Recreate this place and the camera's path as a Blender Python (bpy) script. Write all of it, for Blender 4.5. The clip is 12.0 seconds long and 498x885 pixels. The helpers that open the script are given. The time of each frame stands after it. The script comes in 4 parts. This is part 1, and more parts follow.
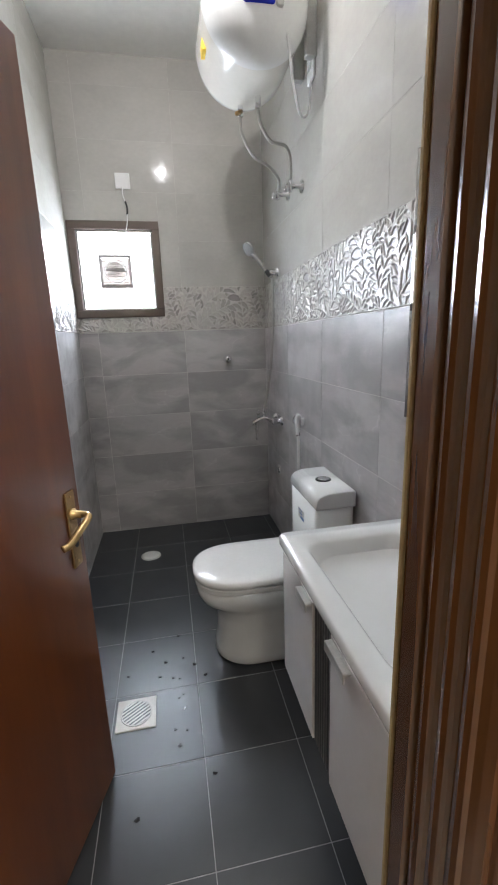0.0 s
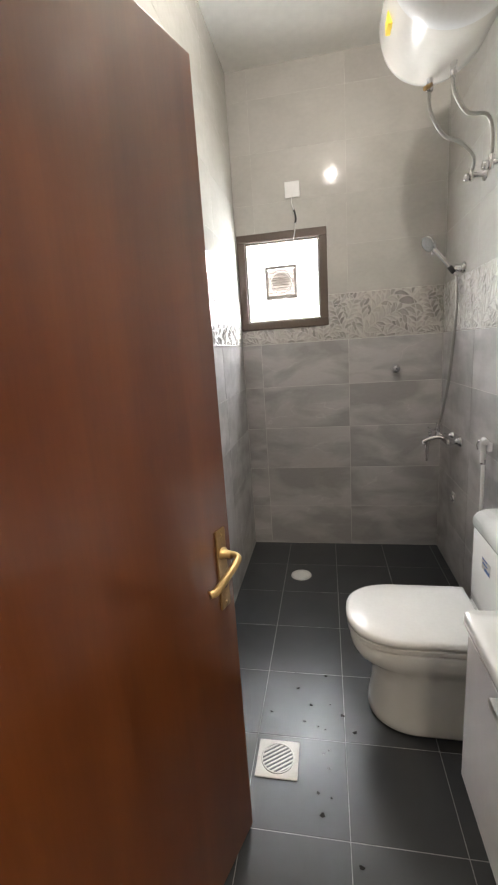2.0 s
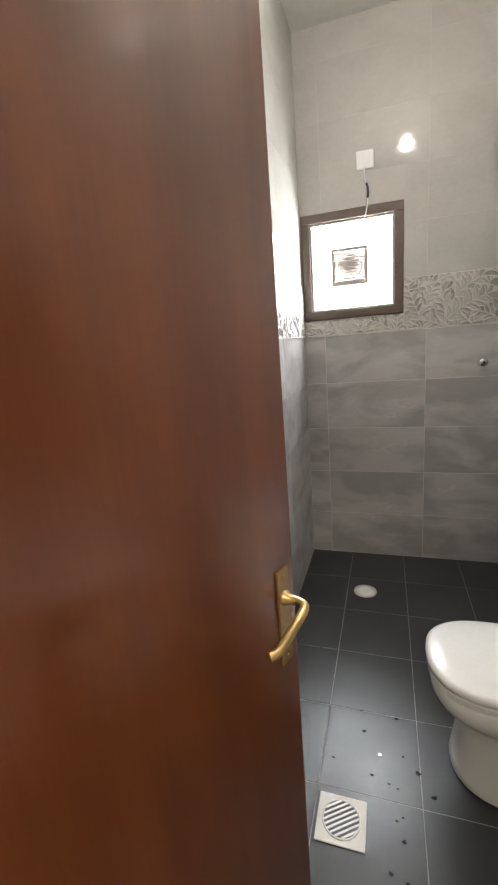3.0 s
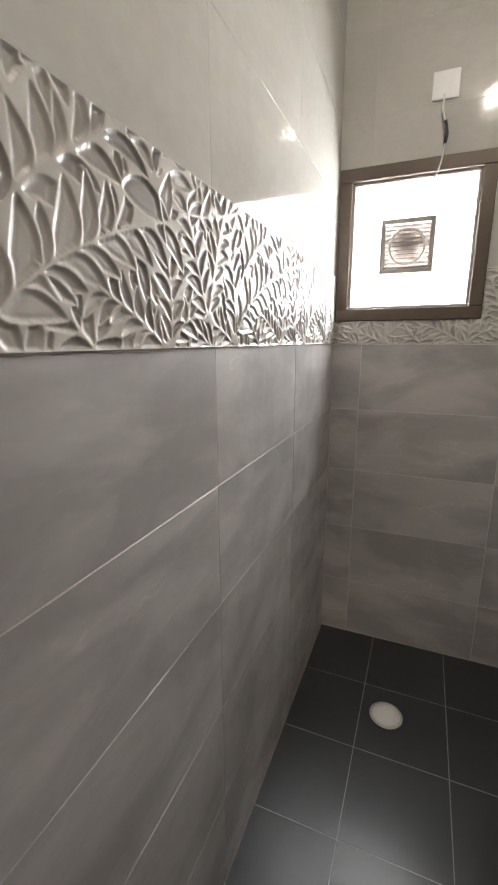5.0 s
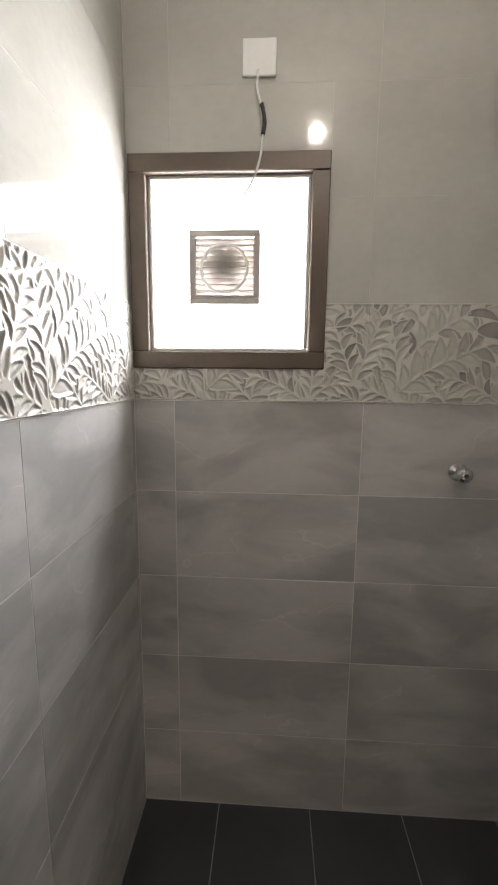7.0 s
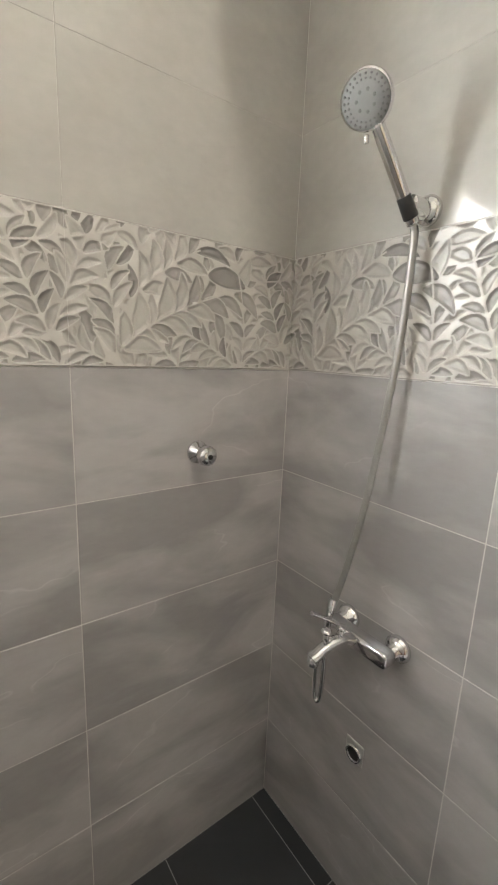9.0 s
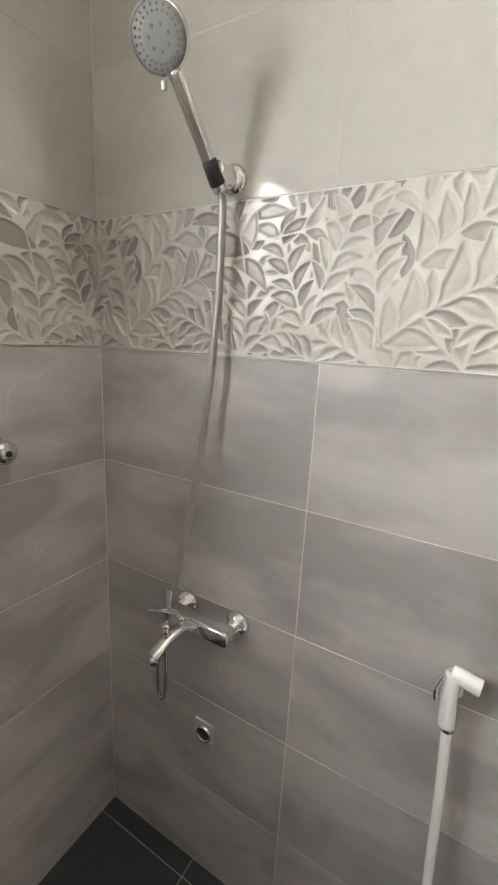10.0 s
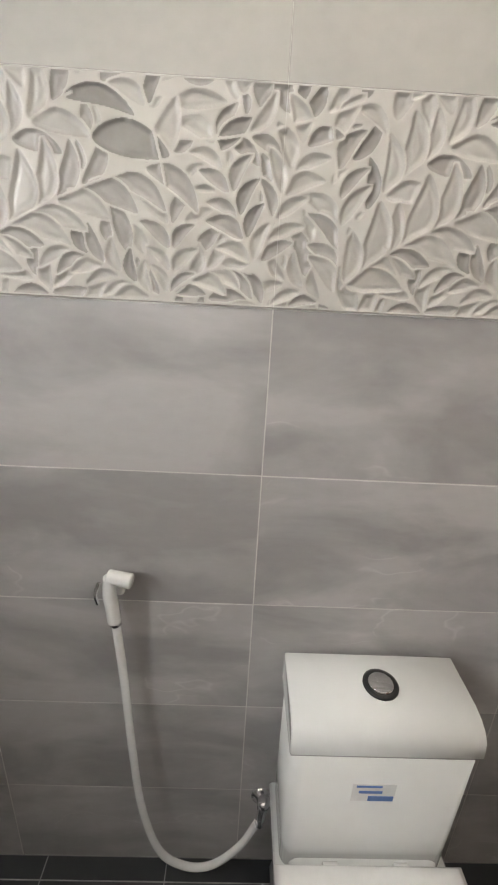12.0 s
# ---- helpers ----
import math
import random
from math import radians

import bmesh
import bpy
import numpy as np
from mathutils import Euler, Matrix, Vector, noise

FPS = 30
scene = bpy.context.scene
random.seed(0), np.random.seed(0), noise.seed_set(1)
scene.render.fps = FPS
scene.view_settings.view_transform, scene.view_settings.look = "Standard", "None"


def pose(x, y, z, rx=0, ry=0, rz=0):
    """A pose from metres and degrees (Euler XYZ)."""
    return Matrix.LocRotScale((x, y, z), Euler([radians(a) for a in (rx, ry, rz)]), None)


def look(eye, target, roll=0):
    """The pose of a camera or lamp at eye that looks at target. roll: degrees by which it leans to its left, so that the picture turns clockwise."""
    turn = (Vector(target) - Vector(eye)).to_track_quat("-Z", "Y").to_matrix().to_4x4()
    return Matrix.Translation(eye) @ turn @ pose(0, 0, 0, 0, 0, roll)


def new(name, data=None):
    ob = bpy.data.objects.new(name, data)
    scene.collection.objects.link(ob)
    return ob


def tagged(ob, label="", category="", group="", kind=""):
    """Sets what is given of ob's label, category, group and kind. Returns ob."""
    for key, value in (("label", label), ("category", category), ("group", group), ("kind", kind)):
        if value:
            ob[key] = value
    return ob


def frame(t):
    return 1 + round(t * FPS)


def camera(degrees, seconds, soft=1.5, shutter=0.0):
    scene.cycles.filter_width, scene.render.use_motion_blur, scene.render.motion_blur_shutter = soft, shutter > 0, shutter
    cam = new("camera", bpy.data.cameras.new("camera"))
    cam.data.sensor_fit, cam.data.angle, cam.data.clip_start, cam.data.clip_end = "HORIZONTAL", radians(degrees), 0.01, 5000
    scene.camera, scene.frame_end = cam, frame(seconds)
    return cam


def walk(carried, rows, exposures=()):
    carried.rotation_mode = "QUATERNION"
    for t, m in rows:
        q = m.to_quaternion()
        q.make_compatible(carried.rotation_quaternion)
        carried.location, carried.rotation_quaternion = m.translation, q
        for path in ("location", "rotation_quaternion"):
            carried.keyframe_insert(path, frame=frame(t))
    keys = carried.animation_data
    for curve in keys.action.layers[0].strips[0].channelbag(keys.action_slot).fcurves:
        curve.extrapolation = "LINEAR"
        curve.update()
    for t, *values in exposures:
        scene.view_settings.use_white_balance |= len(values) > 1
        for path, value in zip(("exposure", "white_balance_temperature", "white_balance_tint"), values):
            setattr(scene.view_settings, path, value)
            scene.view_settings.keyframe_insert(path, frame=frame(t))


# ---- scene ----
cam = camera(61.1, 12.0, soft=2.0)
PATH = [
    (0.0, (0.584, -3.202, 1.412), (0.939, -1.290, 0.944), -2.0),
    (0.5, (0.538, -3.216, 1.433), (0.831, -1.293, 0.971), -3.3),
    (1.0, (0.541, -3.185, 1.445), (0.595, -1.233, 1.013), -3.4),
    (1.5, (0.563, -3.095, 1.460), (0.370, -1.146, 1.055), -3.4),
    (2.0, (0.575, -3.019, 1.473), (0.207, -1.100, 1.046), -3.9),
    (2.5, (0.575, -2.940, 1.485), (0.066, -1.060, 1.034), -4.6),
    (3.0, (0.503, -2.809, 1.484), (-0.117, -0.961, 1.036), -4.5),
    (3.2, (0.475, -2.755, 1.483), (-0.186, -0.921, 1.043), -4.4),
    (4.8, (0.419, -2.104, 1.499), (-0.383, -0.336, 1.020), -0.8),
    (5.0, (0.405, -2.027, 1.513), (-0.335, -0.227, 1.049), -0.2),
    (5.5, (0.416, -1.865, 1.544), (-0.309, -0.029, 1.234), 0.3),
    (6.0, (0.458, -1.680, 1.568), (-0.190, 0.204, 1.394), 1.5),
    (6.5, (0.466, -1.522, 1.583), (0.083, 0.433, 1.405), 1.5),
    (6.7, (0.458, -1.450, 1.583), (0.187, 0.520, 1.349), 0.9),
    (8.3, (0.432, -0.992, 1.543), (1.160, 0.820, 1.113), 3.2),
    (8.5, (0.450, -0.966, 1.541), (1.333, 0.780, 1.122), 3.0),
    (9.0, (0.503, -0.930, 1.543), (1.677, 0.635, 1.128), 2.4),
    (9.5, (0.535, -0.904, 1.543), (2.024, 0.358, 1.106), 2.4),
    (10.0, (0.563, -0.895, 1.537), (2.251, 0.070, 1.065), 3.0),
    (10.5, (0.575, -0.896, 1.537), (2.388, -0.245, 1.001), 3.9),
    (11.0, (0.580, -0.936, 1.530), (2.441, -0.542, 0.915), 4.6),
    (11.5, (0.602, -1.050, 1.529), (2.472, -0.839, 0.850), 4.0),
    (12.0, (0.612, -1.152, 1.531), (2.488, -1.205, 0.842), 3.1),
]
walk(cam, [(t, look(e, a, r)) for t, e, a, r in PATH],
     exposures=[(0.0, 0.35, 6000, 11), (1.0, 0.45, 6600, 12), (2.5, 0.6, 6700, 11), (3.2, 0.6, 6700, 11), (5.0, 0.15, 6900, 13), (6.7, 0.05, 6900, 12), (8.3, 0.9, 6700, 8), (9.0, 0.95, 6900, 10), (10.0, 0.75, 6900, 10), (12.0, 0.4, 6900, 12)])

# ---- light ----
world = bpy.data.worlds.new("sky")
scene.world = world
world.use_nodes = True
wn = world.node_tree.nodes
sky = wn.new("ShaderNodeTexSky")
sky.sky_type, sky.sun_disc = "NISHITA", False
sky.sun_elevation, sky.sun_rotation = radians(50), radians(20)
wn["Background"].inputs["Strength"].default_value = 0.12
world.node_tree.links.new(sky.outputs[0], wn["Background"].inputs["Color"])


def area(name, at, target, sx, sy, power, color):
    d = bpy.data.lights.new(name, "AREA")
    d.shape, d.size, d.size_y, d.energy, d.color = "RECTANGLE", sx, sy, power, color
    o = new(name, d)
    o.matrix_world = look(at, target)
    return o


# the bulb under the ceiling and the corridor's ceiling lamp; the small window lets the bright outside in
bulb_light = bpy.data.lights.new("bulb_light", "POINT")
bulb_light.energy, bulb_light.color, bulb_light.shadow_soft_size = 20.0, (1.0, 0.94, 0.87), 0.022
bl = new("bulb_light", bulb_light)
bl.location = (0.678, -1.45, 3.02)
area("corridor_lamp", (0.9, -4.1, 2.74), (0.9, -4.1, 0), 0.5, 0.5, 24.0, (1.0, 0.88, 0.72))
# daylight in the window's opening, behind the pane and the fan
area("window_daylight", (0.303, 0.062, 1.912), (0.303, -1.0, 1.912), 0.488, 0.510, 17.0, (0.90, 0.955, 1.0))


# ---- materials ----
def mat(name, color, rough=0.5, metal=0.0, vary=0.08, scale=6.0, bump=0.0, bump_scale=60.0, coat=0.0, rand=0.0, spec=0.5, rough_vary=0.08):
    """A surface with drift in colour at two scales, uneven gloss and fine relief."""
    m = bpy.data.materials.new(name)
    m.use_nodes = True
    n, l = m.node_tree.nodes, m.node_tree.links
    b = n["Principled BSDF"]
    b.inputs["Metallic"].default_value = metal
    b.inputs["Coat Weight"].default_value = coat
    b.inputs["Coat Roughness"].default_value = 0.08
    b.inputs["Specular IOR Level"].default_value = spec
    co = n.new("ShaderNodeTexCoord")
    off = n.new("ShaderNodeVectorMath")
    info = n.new("ShaderNodeObjectInfo")
    mul = n.new("ShaderNodeMath")
    mul.operation = "MULTIPLY"
    mul.inputs[1].default_value = 37.0
    l.new(info.outputs["Random"], mul.inputs[0])
    l.new(co.outputs["Object"], off.inputs[0])
    l.new(mul.outputs[0], off.inputs[1])
    n1, n2 = n.new("ShaderNodeTexNoise"), n.new("ShaderNodeTexNoise")
    n1.inputs["Scale"].default_value, n1.inputs["Detail"].default_value = scale, 5
    n2.inputs["Scale"].default_value, n2.inputs["Detail"].default_value = scale * 9, 4
    for q in (n1, n2):
        l.new(off.outputs[0], q.inputs["Vector"])
    mix = n.new("ShaderNodeMath")
    mix.operation = "ADD"
    l.new(n1.outputs["Fac"], mix.inputs[0])
    l.new(n2.outputs["Fac"], mix.inputs[1])
    rmp = n.new("ShaderNodeMapRange")
    rmp.inputs["From Min"].default_value, rmp.inputs["From Max"].default_value = 0.65, 1.35
    rmp.inputs["To Min"].default_value, rmp.inputs["To Max"].default_value = 1 - vary, 1 + vary
    l.new(mix.outputs[0], rmp.inputs["Value"])
    hsv = n.new("ShaderNodeHueSaturation")
    hsv.inputs["Color"].default_value = (*color, 1)
    l.new(rmp.outputs[0], hsv.inputs["Value"])
    l.new(hsv.outputs[0], b.inputs["Base Color"])
    rr = n.new("ShaderNodeMapRange")
    rr.inputs["From Min"].default_value, rr.inputs["From Max"].default_value = 0.3, 0.7
    rr.inputs["To Min"].default_value, rr.inputs["To Max"].default_value = max(0.02, rough - rough_vary), rough + rough_vary
    l.new(n1.outputs["Fac"], rr.inputs["Value"])
    l.new(rr.outputs[0], b.inputs["Roughness"])
    if bump:
        bn = n.new("ShaderNodeTexNoise")
        bn.inputs["Scale"].default_value, bn.inputs["Detail"].default_value = bump_scale, 3
        l.new(off.outputs[0], bn.inputs["Vector"])
        bp = n.new("ShaderNodeBump")
        bp.inputs["Strength"].default_value, bp.inputs["Distance"].default_value = bump, 0.002
        l.new(bn.outputs["Fac"], bp.inputs["Height"])
        l.new(bp.outputs[0], b.inputs["Normal"])
    m["base"] = "shaded"
    return m


def stone_mat(name, dark, light, vein, rough, coat, vein_amount=0.55, stretch=(1.0, 1.0, 2.2), contrast=1.0):
    """Printed stone tile: cloudy drifts, darker patches and thin pale veins, shifted from tile to tile."""
    m = bpy.data.materials.new(name)
    m.use_nodes = True
    n, l = m.node_tree.nodes, m.node_tree.links
    b = n["Principled BSDF"]
    co, info = n.new("ShaderNodeTexCoord"), n.new("ShaderNodeObjectInfo")
    step = n.new("ShaderNodeMath")
    step.operation = "MULTIPLY"
    step.inputs[1].default_value = 53.0
    l.new(info.outputs["Random"], step.inputs[0])
    off, mp = n.new("ShaderNodeVectorMath"), n.new("ShaderNodeMapping")
    l.new(co.outputs["Object"], off.inputs[0])
    l.new(step.outputs[0], off.inputs[1])
    mp.inputs["Scale"].default_value = stretch
    l.new(off.outputs[0], mp.inputs["Vector"])
    cl = n.new("ShaderNodeTexNoise")
    cl.inputs["Scale"].default_value, cl.inputs["Detail"].default_value, cl.inputs["Distortion"].default_value = 3.2, 5, 0.5
    fine = n.new("ShaderNodeTexNoise")
    fine.inputs["Scale"].default_value, fine.inputs["Detail"].default_value = 34, 5
    vn = n.new("ShaderNodeTexNoise")
    vn.inputs["Scale"].default_value, vn.inputs["Detail"].default_value, vn.inputs["Distortion"].default_value = 1.8, 4, 0.1
    for q in (cl, fine, vn):
        l.new(mp.outputs[0], q.inputs["Vector"])
    ramp = n.new("ShaderNodeValToRGB")
    ramp.color_ramp.elements[0].position, ramp.color_ramp.elements[1].position = 0.5 - 0.17 / contrast, 0.5 + 0.17 / contrast
    ramp.color_ramp.elements[0].color, ramp.color_ramp.elements[1].color = (*dark, 1), (*light, 1)
    l.new(cl.outputs["Fac"], ramp.inputs[0])
    fm = n.new("ShaderNodeMix")
    fm.data_type, fm.blend_type = "RGBA", "OVERLAY"
    fm.inputs[0].default_value = 0.07
    l.new(ramp.outputs[0], fm.inputs["A"])
    l.new(fine.outputs["Fac"], fm.inputs["B"])
    # thin veins where the noise passes its middle
    sub, ab = n.new("ShaderNodeMath"), n.new("ShaderNodeMath")
    sub.operation, ab.operation = "SUBTRACT", "ABSOLUTE"
    sub.inputs[1].default_value = 0.5
    l.new(vn.outputs["Fac"], sub.inputs[0])
    l.new(sub.outputs[0], ab.inputs[0])
    vr = n.new("ShaderNodeMapRange")
    vr.inputs["From Min"].default_value, vr.inputs["From Max"].default_value = 0.0, 0.005
    vr.inputs["To Min"].default_value, vr.inputs["To Max"].default_value = vein_amount, 0.0
    l.new(ab.outputs[0], vr.inputs["Value"])
    cut = n.new("ShaderNodeMath")
    cut.operation = "MULTIPLY"
    gate = n.new("ShaderNodeMapRange")
    gate.inputs["From Min"].default_value, gate.inputs["From Max"].default_value = 0.50, 0.60
    l.new(cl.outputs["Fac"], gate.inputs["Value"])
    l.new(vr.outputs[0], cut.inputs[0])
    l.new(gate.outputs[0], cut.inputs[1])
    vm = n.new("ShaderNodeMix")
    vm.data_type = "RGBA"
    vm.inputs["B"].default_value = (*vein, 1)
    l.new(cut.outputs[0], vm.inputs[0])
    l.new(fm.outputs["Result"], vm.inputs["A"])
    l.new(vm.outputs["Result"], b.inputs["Base Color"])
    rr = n.new("ShaderNodeMapRange")
    rr.inputs["To Min"].default_value, rr.inputs["To Max"].default_value = max(0.03, rough - 0.07), rough + 0.07
    l.new(fine.outputs["Fac"], rr.inputs["Value"])
    l.new(rr.outputs[0], b.inputs["Roughness"])
    b.inputs["Coat Weight"].default_value, b.inputs["Coat Roughness"].default_value = coat, 0.06
    bp, wav = n.new("ShaderNodeBump"), n.new("ShaderNodeTexNoise")
    wav.inputs["Scale"].default_value = 7
    l.new(off.outputs[0], wav.inputs["Vector"])
    bp.inputs["Strength"].default_value, bp.inputs["Distance"].default_value = 0.25, 0.004
    l.new(wav.outputs["Fac"], bp.inputs["Height"])
    l.new(bp.outputs[0], b.inputs["Normal"])
    return m


def wood_mat(name, dark, light, rough, coat):
    """Varnished timber: long grain along z, streaks and fine pores."""
    m = bpy.data.materials.new(name)
    m.use_nodes = True
    n, l = m.node_tree.nodes, m.node_tree.links
    b = n["Principled BSDF"]
    co, mp = n.new("ShaderNodeTexCoord"), n.new("ShaderNodeMapping")
    mp.inputs["Scale"].default_value = (9, 9, 0.7)
    l.new(co.outputs["Object"], mp.inputs["Vector"])
    a, f = n.new("ShaderNodeTexNoise"), n.new("ShaderNodeTexNoise")
    a.inputs["Scale"].default_value, a.inputs["Detail"].default_value, a.inputs["Distortion"].default_value = 1.1, 6, 0.5
    f.inputs["Scale"].default_value, f.inputs["Detail"].default_value = 14, 4
    l.new(mp.outputs[0], a.inputs["Vector"])
    l.new(mp.outputs[0], f.inputs["Vector"])
    add = n.new("ShaderNodeMath")
    add.operation = "MULTIPLY_ADD"
    add.inputs[1].default_value = 0.25
    l.new(f.outputs["Fac"], add.inputs[0])
    l.new(a.outputs["Fac"], add.inputs[2])
    r = n.new("ShaderNodeValToRGB")
    r.color_ramp.elements[0].position, r.color_ramp.elements[1].position = 0.42, 0.86
    r.color_ramp.elements[0].color, r.color_ramp.elements[1].color = (*dark, 1), (*light, 1)
    l.new(add.outputs[0], r.inputs[0])
    l.new(r.outputs[0], b.inputs["Base Color"])
    b.inputs["Roughness"].default_value = rough
    b.inputs["Coat Weight"].default_value, b.inputs["Coat Roughness"].default_value = coat, 0.14
    bp, wav = n.new("ShaderNodeBump"), n.new("ShaderNodeTexNoise")
    wav.inputs["Scale"].default_value = 5
    l.new(co.outputs["Object"], wav.inputs["Vector"])
    bp.inputs["Strength"].default_value, bp.inputs["Distance"].default_value = 0.2, 0.004
    l.new(wav.outputs["Fac"], bp.inputs["Height"])
    l.new(bp.outputs[0], b.inputs["Normal"])
    return m


def glow_mat(name, color, strength):
    m = bpy.data.materials.new(name)
    m.use_nodes = True
    n, l = m.node_tree.nodes, m.node_tree.links
    e = n.new("ShaderNodeEmission")
    e.inputs["Color"].default_value, e.inputs["Strength"].default_value = (*color, 1), strength
    l.new(e.outputs[0], n["Material Output"].inputs["Surface"])
    return m


def floor_mat(name):
    """Dark slate-look tile with dried water film that lifts the gloss and greys it in patches."""
    m = stone_mat(name, (0.020, 0.022, 0.025), (0.031, 0.034, 0.038), (0.08, 0.08, 0.08), 0.34, 0.0, 0.0, (1, 1, 1), 0.8)
    n, l = m.node_tree.nodes, m.node_tree.links
    b = n["Principled BSDF"]
    co, a, r = n.new("ShaderNodeTexCoord"), n.new("ShaderNodeTexNoise"), n.new("ShaderNodeMapRange")
    geo = n.new("ShaderNodeNewGeometry")
    l.new(geo.outputs["Position"], a.inputs["Vector"])
    a.inputs["Scale"].default_value, a.inputs["Detail"].default_value = 4.5, 6
    r.inputs["From Min"].default_value, r.inputs["From Max"].default_value = 0.35, 0.7
    r.inputs["To Min"].default_value, r.inputs["To Max"].default_value = 0.285, 0.38
    l.new(a.outputs["Fac"], r.inputs["Value"])
    l.new(r.outputs[0], b.inputs["Roughness"])
    b.inputs["Specular IOR Level"].default_value = 0.6
    return m


def satin_tile(name):
    """Grey stone-look wall tile: jagged cloud layers, short pale veins, and a satin sheen dulled in splash-shaped patches."""
    m = stone_mat(name, (0.310, 0.297, 0.294), (0.455, 0.438, 0.434), (0.62, 0.60, 0.59), 0.3, 0.0, 0.5, (0.8, 1.0, 1.9), 1.7)
    n, l = m.node_tree.nodes, m.node_tree.links
    b = n["Principled BSDF"]
    geo, mp, a, r = n.new("ShaderNodeNewGeometry"), n.new("ShaderNodeMapping"), n.new("ShaderNodeTexNoise"), n.new("ShaderNodeMapRange")
    mp.inputs["Scale"].default_value = (1.0, 1.0, 0.55)
    l.new(geo.outputs["Position"], mp.inputs["Vector"])
    l.new(mp.outputs[0], a.inputs["Vector"])
    a.inputs["Scale"].default_value, a.inputs["Detail"].default_value, a.inputs["Distortion"].default_value = 9.0, 2.5, 0.4
    r.inputs["From Min"].default_value, r.inputs["From Max"].default_value = 0.40, 0.58
    r.inputs["To Min"].default_value, r.inputs["To Max"].default_value = 0.29, 0.46
    l.new(a.outputs["Fac"], r.inputs["Value"])
    l.new(r.outputs[0], b.inputs["Roughness"])
    b.inputs["Specular IOR Level"].default_value = 0.8
    return m


M_LOW = satin_tile("grey_stone_tile")
M_UP = stone_mat("cream_tile", (0.42, 0.405, 0.375), (0.465, 0.45, 0.418), (0.51, 0.495, 0.47), 0.06, 0.0, 0.1, (1, 1, 1.5))
M_FLOOR = floor_mat("slate_tile")
M_GROUT = mat("wall_grout", (0.62, 0.60, 0.575), 0.85, vary=0.1, bump=0.3)
M_FGROUT = mat("floor_grout", (0.27, 0.27, 0.27), 0.8, vary=0.25, scale=9, bump=0.4)
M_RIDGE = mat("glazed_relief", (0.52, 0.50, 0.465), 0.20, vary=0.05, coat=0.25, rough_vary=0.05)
# three colours for the leaf hollows, all darker than the ridge
M_LEAF1 = mat("leaf_pale_hollow", (0.42, 0.40, 0.37), 0.37, vary=0.07, coat=0.25)
M_LEAF2 = mat("leaf_grey_hollow", (0.33, 0.31, 0.29), 0.37, vary=0.08, coat=0.25)
M_LEAF3 = mat("leaf_dark_hollow", (0.26, 0.245, 0.23), 0.37, vary=0.1, coat=0.25)
M_PLASTER = mat("white_plaster", (0.74, 0.73, 0.70), 0.75, vary=0.05, scale=2.5, bump=0.25, bump_scale=90)
M_CORR = mat("corridor_paint", (0.66, 0.63, 0.57), 0.7, vary=0.05, scale=2.0, bump=0.2, bump_scale=90)
M_DOOR = wood_mat("door_varnish", (0.115, 0.030, 0.0065), (0.175, 0.050, 0.011), 0.36, 0.8)
M_FRAME = wood_mat("frame_varnish", (0.085, 0.032, 0.010), (0.20, 0.085, 0.028), 0.26, 0.7)
M_WINFRAME = mat("bronze_aluminium", (0.11, 0.082, 0.064), 0.42, metal=0.2, vary=0.08)
M_BRASS = mat("worn_brass", (0.62, 0.44, 0.20), 0.36, metal=0.9, vary=0.15, scale=30, bump=0.1)
M_BRASSOLD = mat("tarnished_brass", (0.36, 0.23, 0.10), 0.42, metal=0.7, vary=0.25, scale=25, bump=0.1)
M_STRIP = mat("pale_timber_edge", (0.45, 0.34, 0.16), 0.5, vary=0.15, scale=12)
M_CHROME = mat("chrome", (0.72, 0.72, 0.73), 0.10, metal=1.0, vary=0.04, scale=20, rough_vary=0.04)
M_STEELHOSE = mat("braided_steel", (0.42, 0.41, 0.39), 0.38, metal=0.9, vary=0.06, scale=20)
M_CERAMIC = mat("sanitary_ceramic", (0.78, 0.79, 0.78), 0.12, vary=0.015, scale=3, coat=0.4, rough_vary=0.03)
M_WHITEPL = mat("white_plastic", (0.78, 0.78, 0.77), 0.20, vary=0.03, scale=8, rough_vary=0.04)
M_HEATER = mat("cream_enamel", (0.74, 0.71, 0.65), 0.19, vary=0.03, scale=5, coat=0.2)
M_BLUE = mat("blue_panel", (0.02, 0.03, 0.55), 0.18, vary=0.05)
M_YELLOW = mat("yellow_sticker", (0.80, 0.55, 0.04), 0.5, vary=0.08)
M_BLACKPL = mat("black_plastic", (0.02, 0.02, 0.02), 0.4, vary=0.1)
M_GREYNOZ = mat("grey_nozzle_face", (0.24, 0.245, 0.24), 0.4, vary=0.06, scale=20)
M_NOZZLE = mat("nozzle_rubber", (0.16, 0.16, 0.16), 0.6)
M_CAB = mat("white_lacquer", (0.76, 0.76, 0.76), 0.18, vary=0.02, coat=0.4)
M_CABDARK = mat("dark_grey_reeded", (0.075, 0.08, 0.09), 0.4, vary=0.12)
M_GREYFAN = mat("fan_grille_plastic", (0.40, 0.365, 0.34), 0.45, vary=0.08)
M_MIRROR = mat("mirror_silver", (0.90, 0.91, 0.91), 0.03, metal=1.0, vary=0.0, rough_vary=0.01)
M_DRAIN = mat("dusty_steel", (0.55, 0.55, 0.53), 0.38, metal=0.5, vary=0.12, scale=20)
M_DRAINW = mat("white_drain_plate", (0.66, 0.66, 0.63), 0.4, vary=0.08, scale=20)
M_DIRT = mat("dark_water_spots", (0.012, 0.012, 0.013), 0.12, vary=0.2)
M_BLUELAB = mat("blue_print", (0.07, 0.17, 0.45), 0.4)
